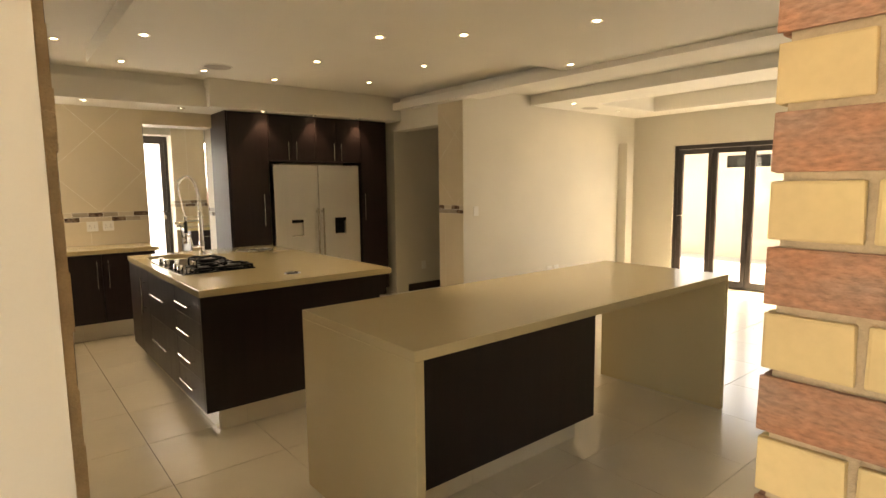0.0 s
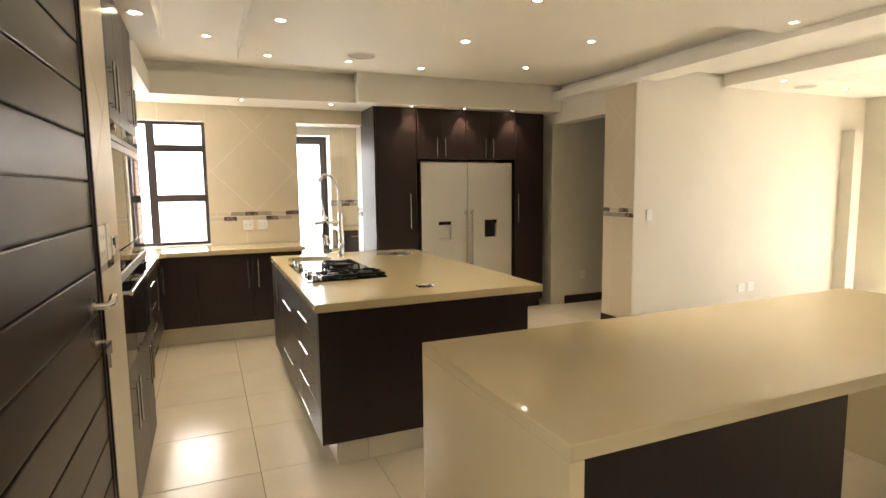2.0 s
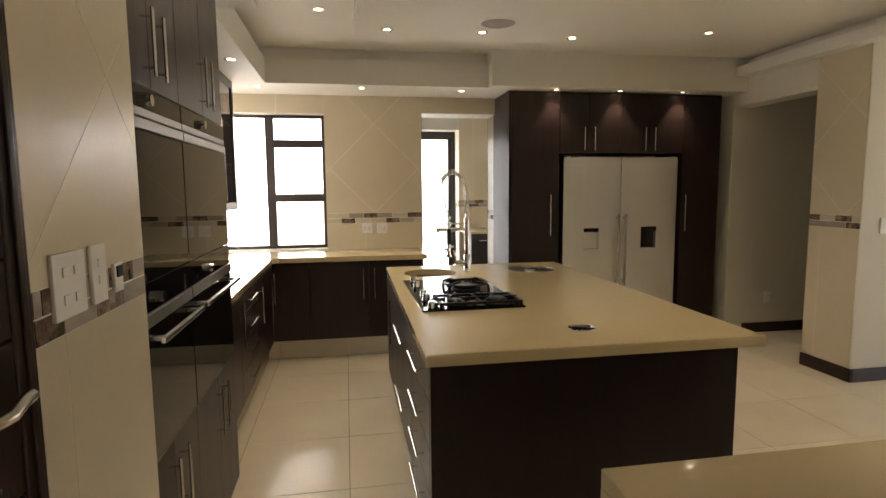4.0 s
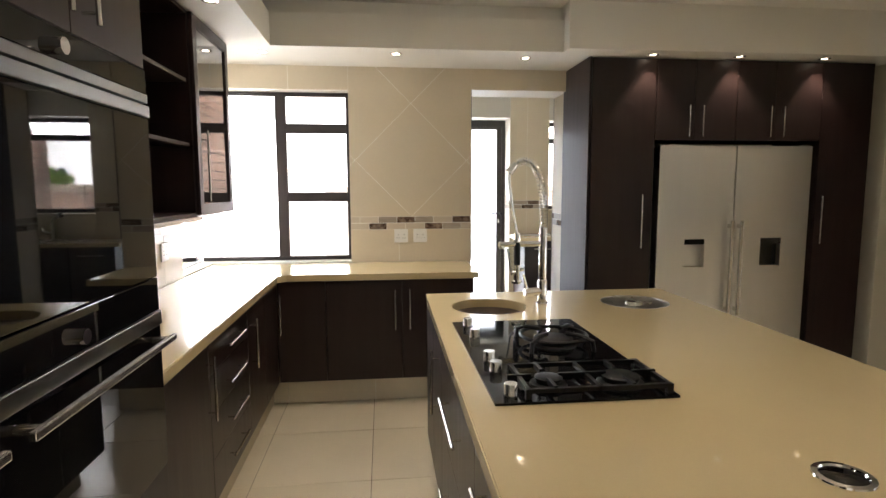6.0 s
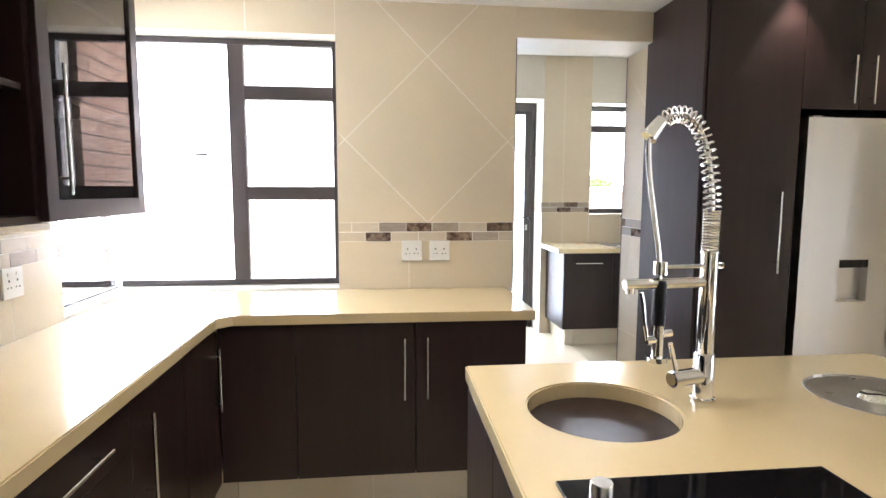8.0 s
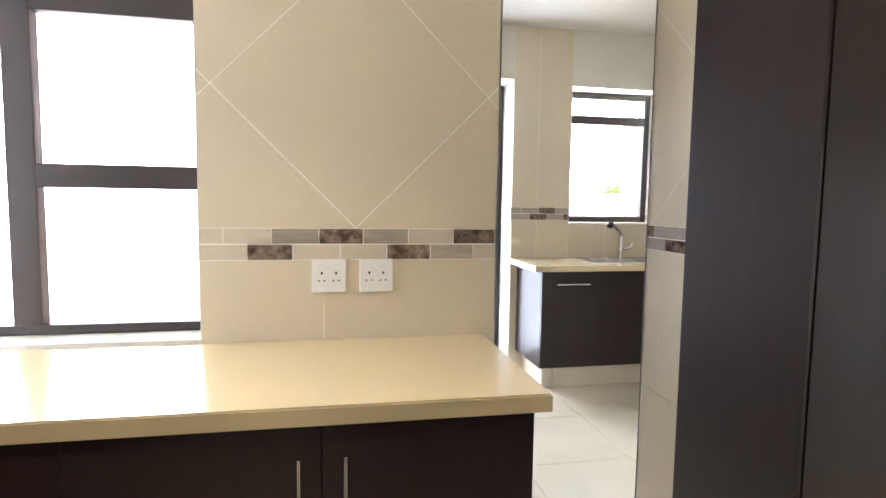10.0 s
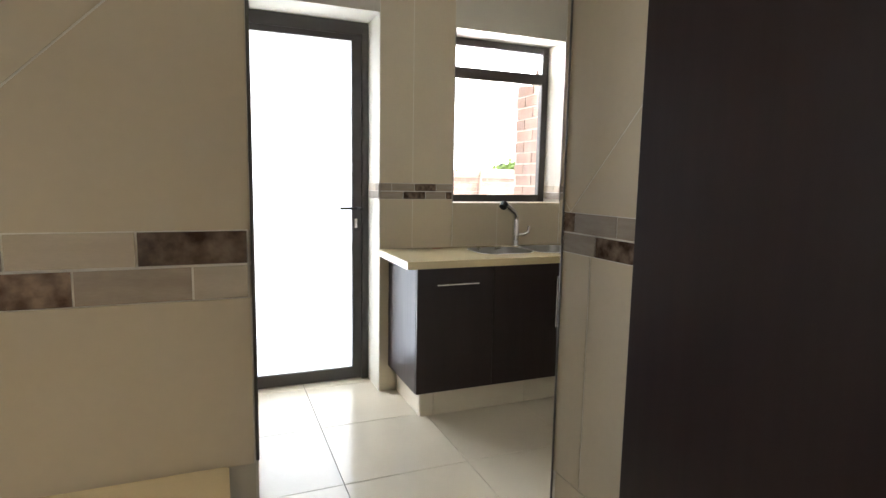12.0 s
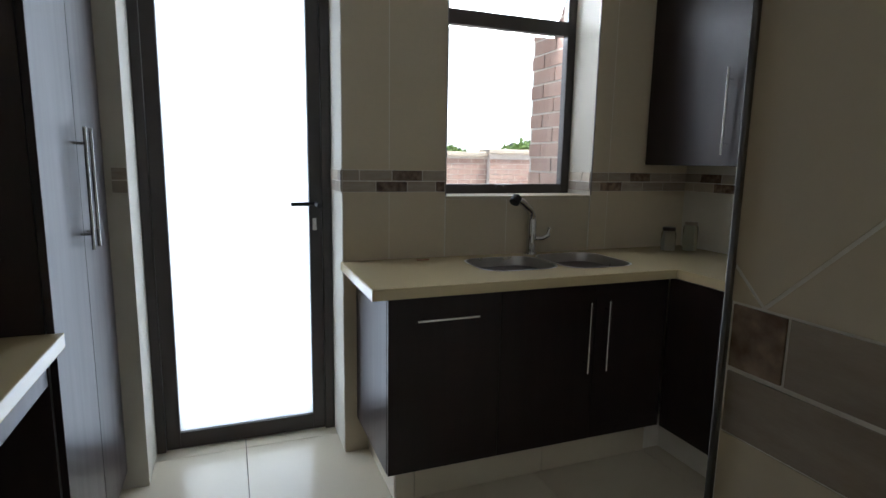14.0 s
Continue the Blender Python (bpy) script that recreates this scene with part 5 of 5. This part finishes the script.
# scullery tiles
SCULLERY_BANDS = {2.838: [[(2.99, "t"), (3.137, "d"), (3.276, "t"), (3.322, "d")], [(2.915, "t"), (3.065, "t"), (3.21, "d"), (3.322, "t")]],
                  4.142: [[(4.20, "t"), (4.34, "d"), (4.48, "t"), (4.62, "t"), (4.778, "t")], [(4.25, "t"), (4.39, "t"), (4.53, "d"), (4.67, "t"), (4.778, "t")]]}
for a, b in ((2.838, 3.323), (4.142, 4.779)):
    tile_row(wall_scullery_north, "-y", SN, a, b, 0.915, 1.228, 2.45)
    tile_row(wall_scullery_north, "-y", SN, a, b, 1.328, 2.735, 2.45)
    mosaic(wall_scullery_north, "-y", SN, a + 0.001, b - 0.001, int(a * 10), SCULLERY_BANDS[a], up=0.058)
tile_row(wall_scullery_north, "-y", SN, 3.326, 4.138, 0.915, 1.193, 2.45)
tile_row(wall_scullery_north, "-y", SN, 2.838, 2.95, 0.0, 0.913, 2.45)
mosaic(wall_scullery_north, "-y", SN, 1.957, 2.008, 31, up=0.058)
mosaic(wall_scullery_north, "-x", 4.14, SN, 10.355, 33, up=0.058)
mosaic(wall_scullery_north, "-x", 2.836, SN, 10.41, 35, up=0.058)
mosaic(wall_scullery_east, "-x", 4.78, 9.0, SN - 0.007, 37, up=0.058)

# metal trims on the tiled corners
for x, y, z0, z1 in ((2.7085, 8.0135, 0.0, 2.22), (2.7085, 7.7505, 0.0, 2.22), (1.9605, 7.6925, 0.921, 2.22), (3.3245, 10.1525, 1.21, 2.296), (4.1405, 10.1525, 1.21, 2.296)):
    piece("trim", box(x - 0.0025, y - 0.0025, z0, x + 0.0025, y + 0.0025, z1, 0.001), DARKSTEEL, "thin dull metal trim on the tiled corner", "trim")

# bricks of the pier: headers over stretchers
def pier_bricks():
    meshes = {}
    for name, u in (("header", 0.106), ("stretcher", 0.222), ("end", 0.206)):
        bm = box(0, 0, 0, 0.012, u, 0.079, 0.004)
        for v in bm.verts:
            v.co += noise.noise_vector(v.co * 40) * 0.0028
        me = bpy.data.meshes.new("brick_" + name)
        bm.to_mesh(me)
        bm.free()
        meshes[name] = me
    shades = []
    for me in meshes.values():
        red = me.copy()
        me.materials.append(BRICKYEL)
        red.materials.append(BRICKRED)
        shades.append((me, red))
    head, stretch, end = shades
    for row in range(1, 34):
        z = -0.0782 + 0.0888 * row
        y, k = 1.095, (row + 1) % 2
        while y > -0.6:
            pair, u = (head, 0.106) if (k % 2 == 0 and y > 1.0) else (stretch, 0.222)
            me = pair[0 if row % 2 else 1] if y > 1.0 else pair[(row + k) % 2]
            b = new("brick", me)
            b.parent = brick_pier
            b.location = (1.3905 + 0.002 * math.sin(row * 2.1 + k), y - u, z)
            y -= u + 0.012
            k += 1
        b = new("brick", end[(row + 1) % 2])
        b.parent = brick_pier
        b.rotation_euler = (0, 0, radians(-90))
        b.location = (1.404, 1.095, z)


pier_bricks()


def lay_floor():
    bm = box(0.0016, 0.0016, -0.0055, 0.5984, 0.5984, 0.0, 0.001)
    me = bpy.data.meshes.new("floor_tile")
    bm.to_mesh(me)
    bm.free()
    me.materials.append(FLOORTILE)
    far = bmesh.new()
    for i in range(-5, 13):
        for j in range(-13, 9):
            x, y = 1.2 + 0.6 * i, 5.55 + 0.6 * j
            if x > 8.5 or x < -1.8:
                continue
            if -0.1 < x < 6.7 and 0.1 < y < 10 and not (x < 1.1 and y > 7.5):
                t = new("tile", me)
                t.parent = floor
                t.location = (x, y, 0)
            else:
                add_box(far, x + 0.0016, y + 0.0016, -0.0055, min(x + 0.5984, 8.79), y + 0.5984, 0)
    tagged(part("far_tiles", far, FLOORTILE, floor), kind="stuff")


lay_floor()
